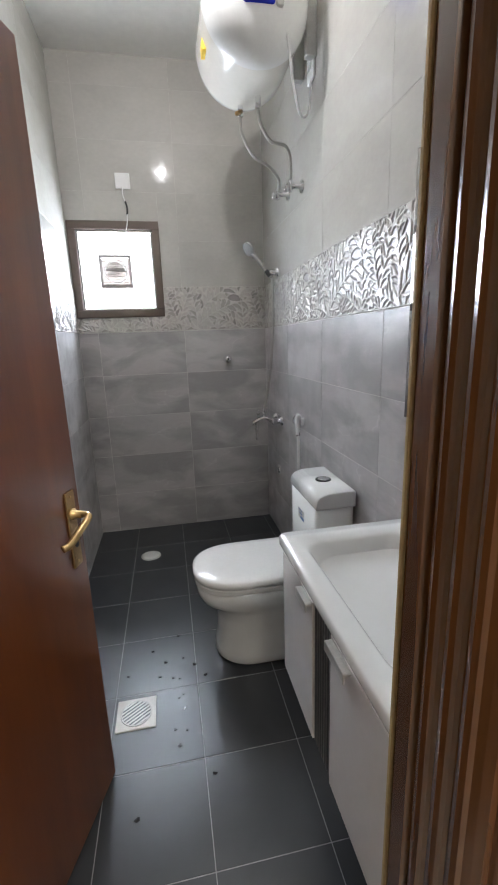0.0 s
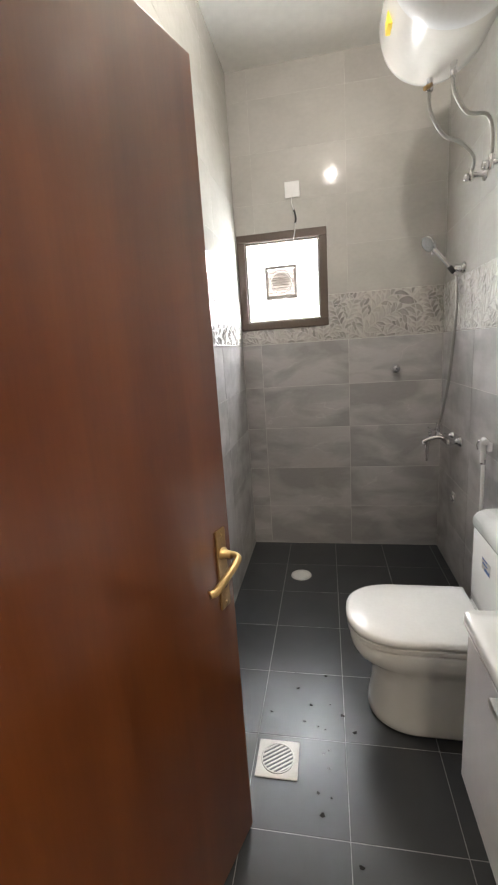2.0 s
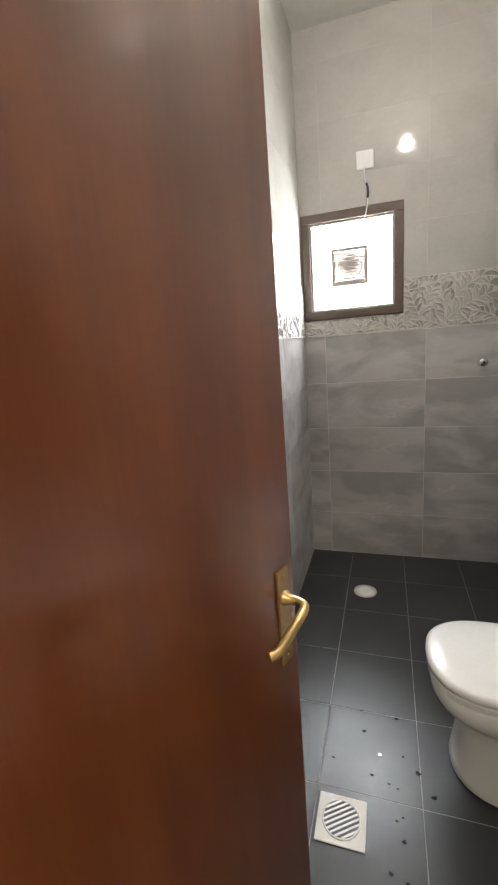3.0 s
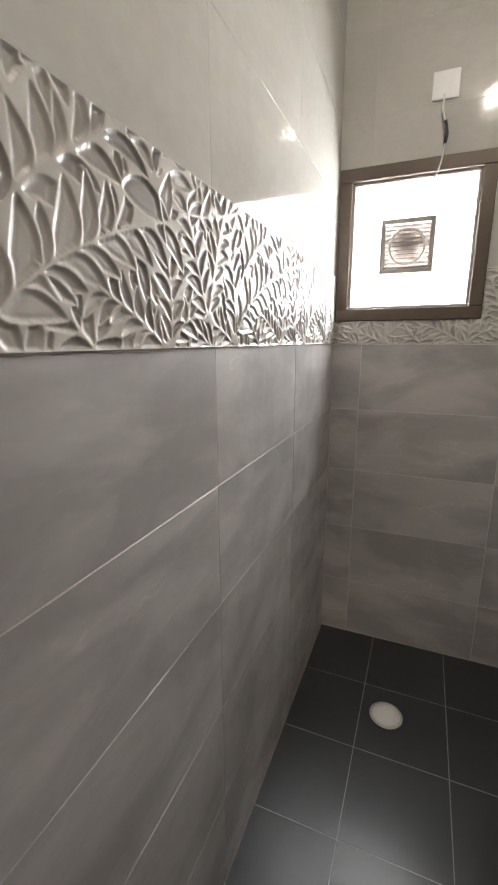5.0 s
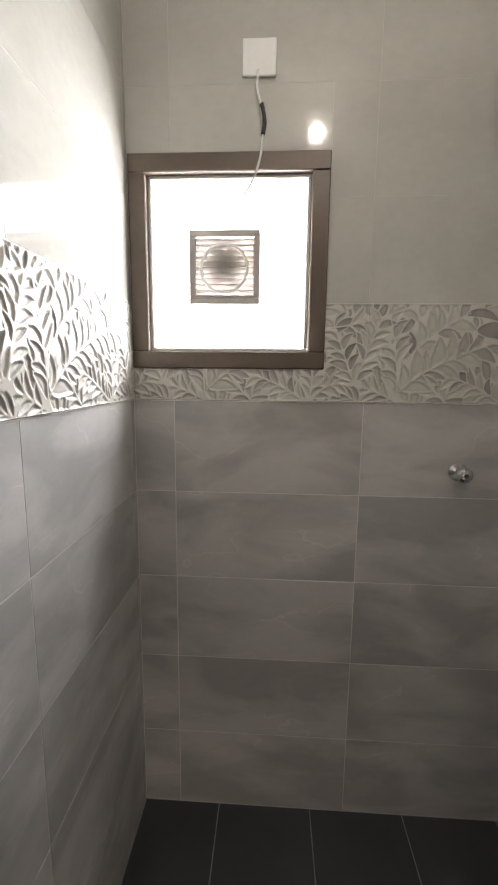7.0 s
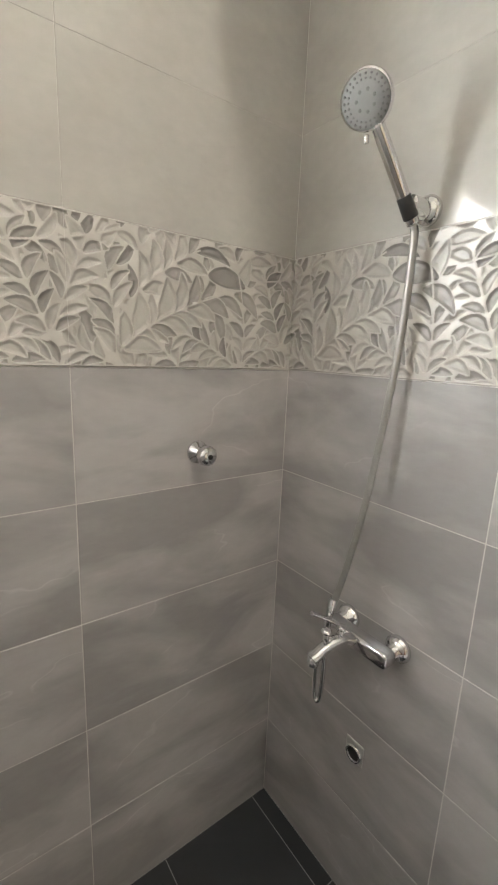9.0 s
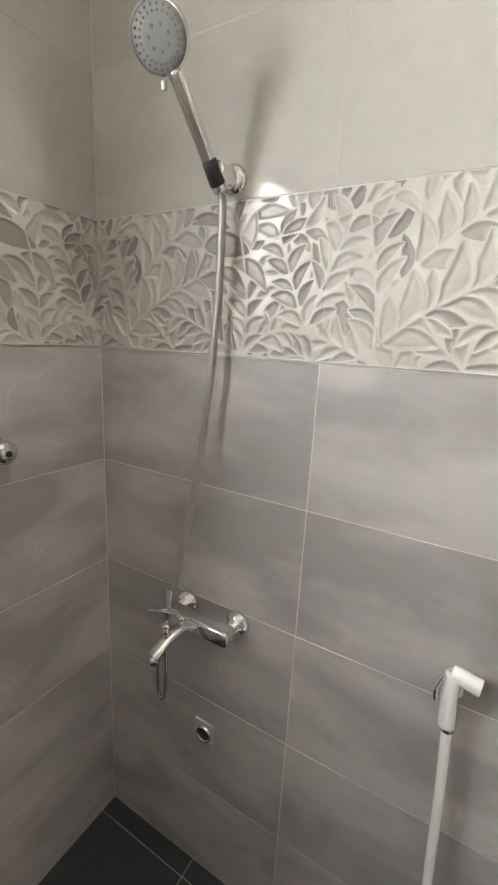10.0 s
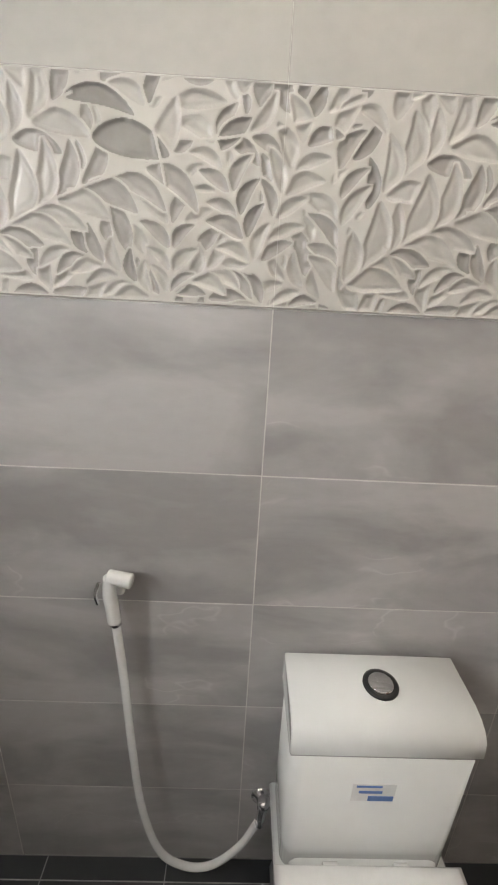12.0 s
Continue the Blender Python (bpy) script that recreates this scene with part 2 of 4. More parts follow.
M_GLOW = glow_mat("bright_overcast_backdrop", (0.93, 0.97, 1.0), 24.0)
M_BULB = glow_mat("lit_bulb", (1.0, 0.95, 0.88), 14.0)
M_PANEL = glow_mat("lit_diffuser", (1.0, 0.95, 0.88), 6.0)
M_GLASS = bpy.data.materials.new("window_glass")
M_GLASS.use_nodes = True
gb = M_GLASS.node_tree.nodes["Principled BSDF"]
gb.inputs["Transmission Weight"].default_value, gb.inputs["Roughness"].default_value, gb.inputs["IOR"].default_value = 1.0, 0.08, 1.45
M_CLEAR = bpy.data.materials.new("clear_plastic")
M_CLEAR.use_nodes = True
gb = M_CLEAR.node_tree.nodes["Principled BSDF"]
gb.inputs["Transmission Weight"].default_value, gb.inputs["Roughness"].default_value = 0.9, 0.15

# ---- builders ----
ORIGIN = {}


def thing(name, base, label="", category="", group="", kind=""):
    o = new(name)
    o.empty_display_size = 0.1
    o.location = base
    ORIGIN[o.name] = Vector(base)
    return tagged(o, label, category, group, kind)


def part(name, bm, material, parent=None, label="", smooth=False):
    """One mesh object; the bmesh is in world metres and moves to its parent's origin."""
    base = ORIGIN[parent.name] if parent else Vector((0, 0, 0))
    if base.length:
        bmesh.ops.translate(bm, verts=bm.verts, vec=-base)
    bmesh.ops.recalc_face_normals(bm, faces=bm.faces)
    me = bpy.data.meshes.new(name)
    bm.to_mesh(me)
    bm.free()
    for q in (material if isinstance(material, (list, tuple)) else [material]):
        me.materials.append(q)
    if smooth:
        me.polygons.foreach_set("use_smooth", [True] * len(me.polygons))
    o = new(name, me)
    if parent:
        o.parent = parent
    ORIGIN[o.name] = base
    return tagged(o, label)


def box(lo, hi, bevel=0.0, seg=2, bm=None):
    bm = bm or bmesh.new()
    r = bmesh.ops.create_cube(bm, size=1.0)
    lo, hi = Vector(lo), Vector(hi)
    for v in r["verts"]:
        v.co = Vector([lo[i] + (v.co[i] + 0.5) * (hi[i] - lo[i]) for i in range(3)])
    if bevel:
        es = [e for e in bm.edges if e.verts[0] in r["verts"]]
        bmesh.ops.bevel(bm, geom=es, offset=bevel, segments=seg, affect="EDGES", profile=0.5)
    return bm


def lathe(profile, at, axis=(0, 0, 1), seg=28, bm=None, squash=1.0):
    """Turns (radius, height) pairs about an axis through the point at."""
    bm = bm or bmesh.new()
    q = Vector((0, 0, 1)).rotation_difference(Vector(axis).normalized()).to_matrix()
    rings = []
    for r, h in profile:
        if r < 1e-6:
            rings.append([bm.verts.new(Vector(at) + q @ Vector((0, 0, h)))])
        else:
            rings.append([bm.verts.new(Vector(at) + q @ Vector((r * math.cos(2 * math.pi * i / seg), r * squash * math.sin(2 * math.pi * i / seg), h))) for i in range(seg)])
    for a, b in zip(rings, rings[1:]):
        for i in range(seg):
            j = (i + 1) % seg
            if len(a) == 1 and len(b) > 1:
                bm.faces.new((a[0], b[j], b[i]))
            elif len(b) == 1 and len(a) > 1:
                bm.faces.new((a[i], a[j], b[0]))
            elif len(a) > 1:
                bm.faces.new((a[i], a[j], b[j], b[i]))
    return bm


def rod(a, b, r, seg=20, bm=None, r2=None, edge=0.15):
    a, b = Vector(a), Vector(b)
    h = (b - a).length
    r2 = r if r2 is None else r2
    c = min(r, r2) * edge
    return lathe([(0, 0), (r - c, 0), (r, c), (r2, h - c), (r2 - c, h), (0, h)], a, b - a, seg, bm)


def smooth_path(pts, n=12):
    """Catmull-Rom through the points."""
    p = [Vector(q) for q in pts]
    p = [2 * p[0] - p[1]] + p + [2 * p[-1] - p[-2]]
    out = []
    for i in range(1, len(p) - 2):
        for k in range(n):
            t = k / n
            out.append(0.5 * ((2 * p[i]) + (p[i + 1] - p[i - 1]) * t + (2 * p[i - 1] - 5 * p[i] + 4 * p[i + 1] - p[i + 2]) * t * t + (3 * p[i] - p[i - 1] - 3 * p[i + 1] + p[i + 2]) * t ** 3))
    return out + [p[-2]]


def tube(pts, r, seg=12, bm=None, n=12, ribs=0.0, flat=1.0):
    """A hose along a smooth path; ribs gives it coiled ridges."""
    bm = bm or bmesh.new()
    path = smooth_path(pts, n)
    up, prev = Vector((0.31, 0.22, 0.93)), None
    for i, c in enumerate(path):
        d = (path[min(i + 1, len(path) - 1)] - path[max(i - 1, 0)]).normalized()
        s = d.cross(up).normalized()
        u = s.cross(d).normalized()
        up = u
        rr = r * (1 + (ribs if i % 2 else -ribs))
        ring = [bm.verts.new(c + s * rr * math.cos(2 * math.pi * k / seg) + u * rr * flat * math.sin(2 * math.pi * k / seg)) for k in range(seg)]
        if prev:
            for k in range(seg):
                bm.faces.new((prev[k], prev[(k + 1) % seg], ring[(k + 1) % seg], ring[k]))
        else:
            bm.faces.new(ring[::-1])
        prev = ring
    bm.faces.new(prev)
    return bm


def loft(rings, bm=None, cap=True):
    """Skins closed rings of equal count."""
    bm = bm or bmesh.new()
    vs = [[bm.verts.new(p) for p in r] for r in rings]
    k = len(vs[0])
    for a, b in zip(vs, vs[1:]):
        for i in range(k):
            bm.faces.new((a[i], a[(i + 1) % k], b[(i + 1) % k], b[i]))
    if cap:
        bm.faces.new(vs[0][::-1])
        bm.faces.new(vs[-1])
    return bm


def extrude_profile(outline, z0, z1, bm=None):
    """An upright prism over an (x, y) outline."""
    return loft([[(x, y, z0) for x, y in outline], [(x, y, z1) for x, y in outline]], bm)


# ---- structure ----
W, CEIL, BACK = 1.333, 3.172, -2.76
SET = 0.0008


def setting(name, bm, material, label, category):
    return tagged(part(name, bm, material), label, category, kind="structure")


floor = setting("floor", box((-0.2, BACK - 0.16, -0.12), (W + 0.2, 0.2, -SET)), M_FGROUT, "dark slate tile floor with grey joints, damp in places", "floor")
WX0, WX1, WZ0, WZ1 = 0.004, 0.602, 1.602, 2.222
wb = box((-0.2, SET, -0.12), (W + 0.2, 0.2, WZ0))
box((-0.2, SET, WZ1), (W + 0.2, 0.2, CEIL + 0.15), bm=wb)
box((-0.2, SET, WZ0), (WX0, 0.2, WZ1), bm=wb)
box((WX1, SET, WZ0), (W + 0.2, 0.2, WZ1), bm=wb)
wall_back = setting("wall_north", wb, M_GROUT, "tiled bathroom wall with small window, grey below cream", "wall")
wall_left = setting("wall_west", box((-0.2, BACK - 0.12, -0.12), (-SET, SET, CEIL + 0.15)), M_GROUT, "tiled bathroom wall with a leaf relief band", "wall")
wall_right = setting("wall_east", box((W + SET, BACK - 0.12, -0.12), (W + 0.2, SET, CEIL + 0.15)), M_GROUT, "tiled bathroom wall carrying the shower and heater", "wall")
DX0, DX1, DTOP = 0.06, 0.865, 2.10
wf = box((-0.2, BACK - 0.12, DTOP), (W + 0.2, BACK - SET, CEIL + 0.15))
box((-0.2, BACK - 0.12, -0.12), (DX0 - 0.035, BACK - SET, DTOP), bm=wf)
box((DX1 + 0.035, BACK - 0.12, -0.12), (W + 0.2, BACK - SET, DTOP), bm=wf)
wall_front = setting("wall_south", wf, M_GROUT, "tiled bathroom wall around the doorway", "wall")
setting("ceiling", box((-0.2, BACK - 0.12, CEIL), (W + 0.2, 0.2, CEIL + 0.15)), M_PLASTER, "plain white plaster ceiling", "ceiling")
# corridor outside the door
CY = BACK - 0.12
setting("corridor_floor", box((-1.6, -5.2, -0.12), (2.6, CY - 0.001, -0.004)), mat("corridor_tile", (0.45, 0.41, 0.35), 0.18, vary=0.1, scale=2), "pale polished corridor floor", "floor")
setting("corridor_ceiling", box((-1.6, -5.2, 2.8), (2.6, CY - 0.001, 2.95)), M_PLASTER, "white corridor ceiling", "ceiling")
setting("corridor_wall", box((-1.6, -5.35, -0.12), (2.6, -5.2, 2.95)), M_CORR, "cream painted corridor wall", "wall")
setting("corridor_wall_side", box((-1.75, -5.35, -0.12), (-1.6, CY, 2.95)), M_CORR, "cream painted corridor wall", "wall")
setting("corridor_wall_end", box((2.6, -5.35, -0.12), (2.75, CY, 2.95)), M_CORR, "cream painted corridor wall", "wall")
cw = box((-1.6, CY - 0.02, -0.004), (DX0 - 0.035, CY - 0.001, 2.8))
box((DX1 + 0.035, CY - 0.02, -0.004), (2.6, CY - 0.001, 2.8), bm=cw)
box((DX0 - 0.035, CY - 0.02, DTOP + 0.035), (DX1 + 0.035, CY - 0.001, 2.8), bm=cw)
setting("corridor_wall_door_side", cw, M_CORR, "cream painted corridor wall around the bathroom door", "wall")


# ---- doorway ----
def jamb_outline(x, out, ridges):
    """Moulded lining in plan: x is the face, out points into the wall."""
    y0, y1 = BACK + 0.004, CY - 0.045
    pts = [(x + out * 0.034, y0), (x, y0), (x, y0 - 0.018), (x - out * 0.010, y0 - 0.020), (x - out * 0.010, y0 - 0.048)]
    for k in range(ridges):
        c = y0 - 0.052 - k * 0.034
        pts += [(x, c), (x, c - 0.006)] + [(x - out * 0.009 * math.sin(a), c - 0.018 + 0.012 * math.cos(a)) for a in (0.35, 0.9, 1.57, 2.24, 2.8)]
    pts += [(x, y1 + 0.010), (x + out * 0.004, y1), (x + out * 0.034, y1)]
    return pts


frame_thing = thing("door_frame", (DX1, BACK, 0), "moulded dark brown varnished timber door frame", "door frame", kind="structure")
for nm, x, o in (("jamb", DX1, 1), ("jamb", DX0, -1)):
    part(nm, extrude_profile(jamb_outline(x, o, 3), -0.002, DTOP + 0.03), M_FRAME, frame_thing)
    lo, hi = sorted((x - o * 0.004, x + o * 0.034))
    part("edge_strip", box((lo, BACK + 0.005, 0), (hi, BACK + 0.014, DTOP + 0.03), 0.002, 1), M_STRIP, frame_thing, "pale bare timber edge")
    for k in range(4):
        a, b = sorted((x + o * (0.012 + 0.024 * k), x + o * (0.032 + 0.024 * k)))
        part("casing_bead", box((a, CY - 0.058 + 0.006 * (k % 2), -0.002), (b, CY - 0.021, DTOP + 0.03 + 0.02 * k), 0.006, 3), M_FRAME, frame_thing)
part("head_jamb", box((DX0, CY - 0.04, DTOP - 0.004), (DX1, BACK + 0.004, DTOP + 0.03), 0.004), M_FRAME, frame_thing)
part("head_casing", box((DX0 - 0.1, CY - 0.05, DTOP + 0.032), (DX1 + 0.1, CY - 0.022, DTOP + 0.11), 0.008, 3), M_FRAME, frame_thing)
part("threshold", box((DX0, CY - 0.02, -0.003), (DX1, BACK, 0.008), 0.003), mat("threshold_stone", (0.3, 0.27, 0.23), 0.3, vary=0.15, scale=20), frame_thing)

DOOR_W = 0.785
door = thing("door", (0, 0, 0), "open brown varnished flush timber door with brass lever", "door", kind="structure")
door.name = "door_1"
ORIGIN[door.name] = Vector((0, 0, 0))
door.matrix_world = pose(0.067, BACK + 0.012, 0.008, 0, 0, 72)
leaf = part("leaf", box((0.002, 0, 0.004), (DOOR_W, 0.040, 2.085), 0.003, 2), M_DOOR, door)
part("edge_lipping", box((DOOR_W - 0.001, 0.004, 0.006), (DOOR_W + 0.003, 0.036, 2.083), 0.001, 1), M_FRAME, door)
for hz in (0.22, 1.05, 1.85):
    hb = rod((0.0, -0.006, hz - 0.05), (0.0, -0.006, hz + 0.05), 0.006, 12)
    box((0.002, -0.002, hz - 0.05), (0.03, 0.0, hz + 0.05), bm=hb)
    part("hinge", hb, M_BRASSOLD, door, "tarnished brass hinge")
HX, HZ = 0.735, 0.915
for side in (-1, 1):
    y = 0.0 if side < 0 else 0.04
    handle = part("door_handle", box((HX - 0.021, min(y, y + side * 0.006), HZ - 0.11), (HX + 0.021, max(y, y + side * 0.006), HZ + 0.11), 0.002, 2), M_BRASSOLD, door, "worn brass lever handle on long plate")
    part("rose", lathe([(0.016, 0), (0.016, 0.006), (0.011, 0.010), (0.010, 0.03)], (HX, y + side * 0.005, HZ + 0.045), (0, side, 0), 20), M_BRASS, handle, smooth=True)
    yy = lambda d: y + side * d
    part("lever", tube([(HX, yy(0.01), HZ + 0.045), (HX + 0.004, yy(0.035), HZ + 0.045), (HX - 0.004, yy(0.055), HZ + 0.043), (HX - 0.03, yy(0.060), HZ + 0.036), (HX - 0.07, yy(0.058), HZ + 0.022), (HX - 0.105, yy(0.052), HZ + 0.006), (HX - 0.122, yy(0.044), HZ + 0.004)], 0.0095, 14, flat=0.8), M_BRASS, handle, "bright brass lever", smooth=True)
    part("keyhole", lathe([(0.0, 0.0), (0.007, 0.0), (0.008, 0.003), (0, 0.0031)], (HX, y + side * 0.006, HZ - 0.045), (0, side, 0), 14), M_BLACKPL, handle)
    for sz in (-0.095, 0.095):
        part("screw", lathe([(0.004, 0), (0.0035, 0.0015), (0, 0.002)], (HX, y + side * 0.006, HZ + sz), (0, side, 0), 10), M_BRASS, handle)

# ---- window with extractor fan ----
win = thing("window_1", (WX0, 0.0, WZ0), "small square window in dark bronze frame, bright outside", "window", kind="structure")
FW = 0.052
wy0, wy1 = -0.010, 0.075
wfm = part("window_frame", box((WX0, wy0, WZ0), (WX1, wy1, WZ0 + FW), 0.003, 1), M_WINFRAME, win, "dark bronze aluminium frame")
part("window_frame", box((WX0, wy0, WZ1 - FW), (WX1, wy1, WZ1), 0.003, 1), M_WINFRAME, win)
part("window_frame", box((WX0, wy0 + 0.0005, WZ0 + FW), (WX0 + FW, wy1, WZ1 - FW), 0.003, 1), M_WINFRAME, win)
part("window_frame", box((WX1 - FW, wy0 + 0.0005, WZ0 + FW), (WX1, wy1, WZ1 - FW), 0.003, 1), M_WINFRAME, win)
ix0, ix1, iz0, iz1 = WX0 + FW, WX1 - FW, WZ0 + FW, WZ1 - FW
for a, b in (((ix0, 0.012, iz0), (ix1, 0.03, iz0 + 0.012)), ((ix0, 0.012, iz1 - 0.012), (ix1, 0.03, iz1)), ((ix0, 0.012, iz0 + 0.012), (ix0 + 0.012, 0.03, iz1 - 0.012)), ((ix1 - 0.012, 0.012, iz0 + 0.012), (ix1, 0.03, iz1 - 0.012))):
    part("glazing_bead", box(a, b, 0.003, 1), M_GREYFAN, win, "pale sealant bead")
FX, FZ, FR = 0.292, 1.905, 0.098
pane = bmesh.new()
for a, b in (((ix0, 0.032, iz0), (FX - FR, 0.036, iz1)), ((FX + FR, 0.032, iz0), (ix1, 0.036, iz1)), ((FX - FR, 0.032, iz0), (FX + FR, 0.036, FZ - FR)), ((FX - FR, 0.032, FZ + FR), (FX + FR, 0.036, iz1))):
    box(a, b, bm=pane)
po = part("pane", pane, M_GLASS, win, "frosted glass cut round the fan")
po.visible_shadow = False
tagged(part("backdrop", box((-0.9, 0.9, 0.6), (1.7, 0.92, 3.4)), M_GLOW), "bright hazy daylight outside the window", "backdrop", kind="structure")

fan = thing("extractor_fan", (FX, 0.02, FZ), "square grey louvred extractor fan set in the window glass", "extractor fan")
fr = bmesh.new()
for a, b in (((FX - 0.108, 0.0, FZ - 0.108), (FX + 0.108, 0.034, FZ - 0.088)), ((FX - 0.108, 0.0, FZ + 0.088), (FX + 0.108, 0.034, FZ + 0.108)), ((FX - 0.108, 0.0, FZ - 0.088), (FX - 0.088, 0.034, FZ + 0.088)), ((FX + 0.088, 0.0, FZ - 0.088), (FX + 0.108, 0.034, FZ + 0.088))):
    box(a, b, 0.003, 1, bm=fr)
part("surround", fr, M_GREYFAN, fan)
for k in range(11):
    z = FZ - 0.082 + k * 0.0164
    sl = box((FX - 0.088, -0.002, -0.002), (FX + 0.088, 0.016, 0.0015))
    bmesh.ops.rotate(sl, verts=sl.verts, cent=(FX, 0, 0), matrix=Matrix.Rotation(radians(-48), 3, "X"))
    bmesh.ops.translate(sl, verts=sl.verts, vec=(0, 0.008, z))
    part("slat", sl, M_GREYFAN, fan)
part("clear_ring", lathe([(0.066, 0), (0.074, 0.0), (0.074, 0.006), (0.066, 0.006), (0.066, 0)], (FX, 0.0, FZ - 0.005), (0, -1, 0), 40), M_WHITEPL, fan, "pale plastic ring", smooth=True)
part("hub", lathe([(0, 0), (0.022, 0), (0.026, 0.006), (0.026, 0.02)], (FX, 0.014, FZ), (0, 1, 0), 24), M_GREYFAN, fan, smooth=True)
for k in range(6):
    bl_ = box((FX + 0.02, 0.026, FZ - 0.018), (FX + 0.075, 0.029, FZ + 0.018), 0.001, 1)
    bmesh.ops.rotate(bl_, verts=bl_.verts, cent=(FX, 0.027, FZ), matrix=Matrix.Rotation(radians(60 * k), 3, "Y"))
    part("blade", bl_, M_GREYFAN, fan)

jb = thing("junction_box", (0.391, 0, 2.462), "white square cover plate with a loose cable", "junction box")
part("cover_plate", box((0.343, -0.010, 2.414), (0.439, 0.0, 2.510), 0.004, 3), M_WHITEPL, jb)
part("cable", tube([(0.388, -0.008, 2.430), (0.386, -0.018, 2.38), (0.398, -0.022, 2.33), (0.405, -0.020, 2.29)], 0.0038, 8), M_WHITEPL, jb, smooth=True)
part("taped_joint", tube([(0.399, -0.022, 2.335), (0.405, -0.022, 2.31), (0.408, -0.022, 2.285), (0.404, -0.022, 2.258)], 0.0085, 10, flat=0.7), M_BLACKPL, jb, "black taped cable joint", smooth=True)
part("cable", tube([(0.404, -0.021, 2.262), (0.398, -0.026, 2.20), (0.378, -0.024, 2.14), (0.345, -0.014, 2.095)], 0.0034, 8), M_WHITEPL, jb, smooth=True)

# ---- bulb under the ceiling ----
bulb = thing("ceiling_bulb", (0.678, -1.45, CEIL), "lit white bulb in a plain ceiling holder", "ceiling lamp")
part("holder", lathe([(0.045, 0), (0.045, 0.012), (0.022, 0.02), (0.020, 0.06), (0, 0.06)], (0.678, -1.45, CEIL), (0, 0, -1), 24), M_WHITEPL, bulb, smooth=True)
part("bulb", lathe([(0.013, 0.055), (0.02, 0.07), (0.030, 0.09), (0.032, 0.105), (0.026, 0.122), (0.012, 0.132), (0, 0.134)], (0.678, -1.45, CEIL), (0, 0, -1), 24), M_BULB, bulb, "glowing bulb", smooth=True)
cl_ = thing("corridor_ceiling_light", (0.9, -4.1, 2.8), "square white ceiling light panel, lit", "ceiling lamp")
part("frame", box((0.62, -4.38, 2.765), (1.18, -3.82, 2.80), 0.006), M_WHITEPL, cl_)
part("diffuser", box((0.65, -4.35, 2.752), (1.15, -3.85, 2.766), 0.004), M_PANEL, cl_, "lit opal diffuser")

# ---- toilet ----
TY = -1.459


def dring(xf, xb, hw, z, n=36, power=2.4):
    """A D-shaped ring, round towards the room and square towards the wall."""
    xm = xf + min(hw * 1.12, (xb - xf) * 0.62)
    out = []
    for i in range(n + 1):
        a = -math.pi / 2 + math.pi * i / n
        c, s = math.cos(a), math.sin(a)
        out.append((xm - (xm - xf) * abs(c) ** (2 / power), TY + hw * math.copysign(abs(s) ** (2 / power), s), z))
    return out + [(xb, TY + hw, z), (xb, TY - hw, z)]


wc = thing("toilet", (1.0, TY, 0), "white ceramic close-coupled toilet with closed lid", "toilet")
bowl = loft([dring(0.724, 1.31, 0.160, 0.0), dring(0.712, 1.31, 0.166, 0.012), dring(0.718, 1.31, 0.162, 0.04), dring(0.728, 1.31, 0.156, 0.12), dring(0.726, 1.31, 0.154, 0.20), dring(0.716, 1.31, 0.157, 0.245), dring(0.690, 1.31, 0.168, 0.275), dring(0.652, 1.31, 0.183, 0.300), dring(0.642, 1.31, 0.188, 0.325), dring(0.640, 1.31, 0.190, 0.362), dring(0.648, 1.31, 0.184, 0.370)])
part("bowl", bowl, M_CERAMIC, wc, smooth=True)
part("foot_bolt", lathe([(0.012, 0), (0.012, 0.006), (0.006, 0.011), (0, 0.012)], (0.98, TY - 0.136, 0.03), (0, -1, 0), 14), M_WHITEPL, wc)
part("seat", loft([dring(0.640, 1.12, 0.186, 0.373), dring(0.632, 1.125, 0.192, 0.378), dring(0.632, 1.125, 0.192, 0.394), dring(0.638, 1.12, 0.188, 0.398)]), M_WHITEPL, wc, "white plastic seat", smooth=False)
part("lid", loft([dring(0.636, 1.12, 0.190, 0.401), dring(0.628, 1.125, 0.196, 0.406), dring(0.629, 1.125, 0.195, 0.424), dring(0.645, 1.118, 0.182, 0.432), dring(0.70, 1.10, 0.14, 0.435)]), M_WHITEPL, wc, "closed white lid", smooth=True)
for s in (-1, 1):
    part("hinge", rod((1.128, TY + s * 0.075 - 0.016, 0.405), (1.128, TY + s * 0.075 + 0.016, 0.405), 0.011, 14), M_WHITEPL, wc, smooth=True)


def rrect(x0, x1, y0, y1, r, z, n=5):
    out = []
    for cx, cy, a0 in ((x1 - r, y1 - r, 0), (x0 + r, y1 - r, 90), (x0 + r, y0 + r, 180), (x1 - r, y0 + r, 270)):
        for k in range(n + 1):
            a = radians(a0 + 90 * k / n)
            out.append((cx + r * math.cos(a), cy + r * math.sin(a), z))
    return out


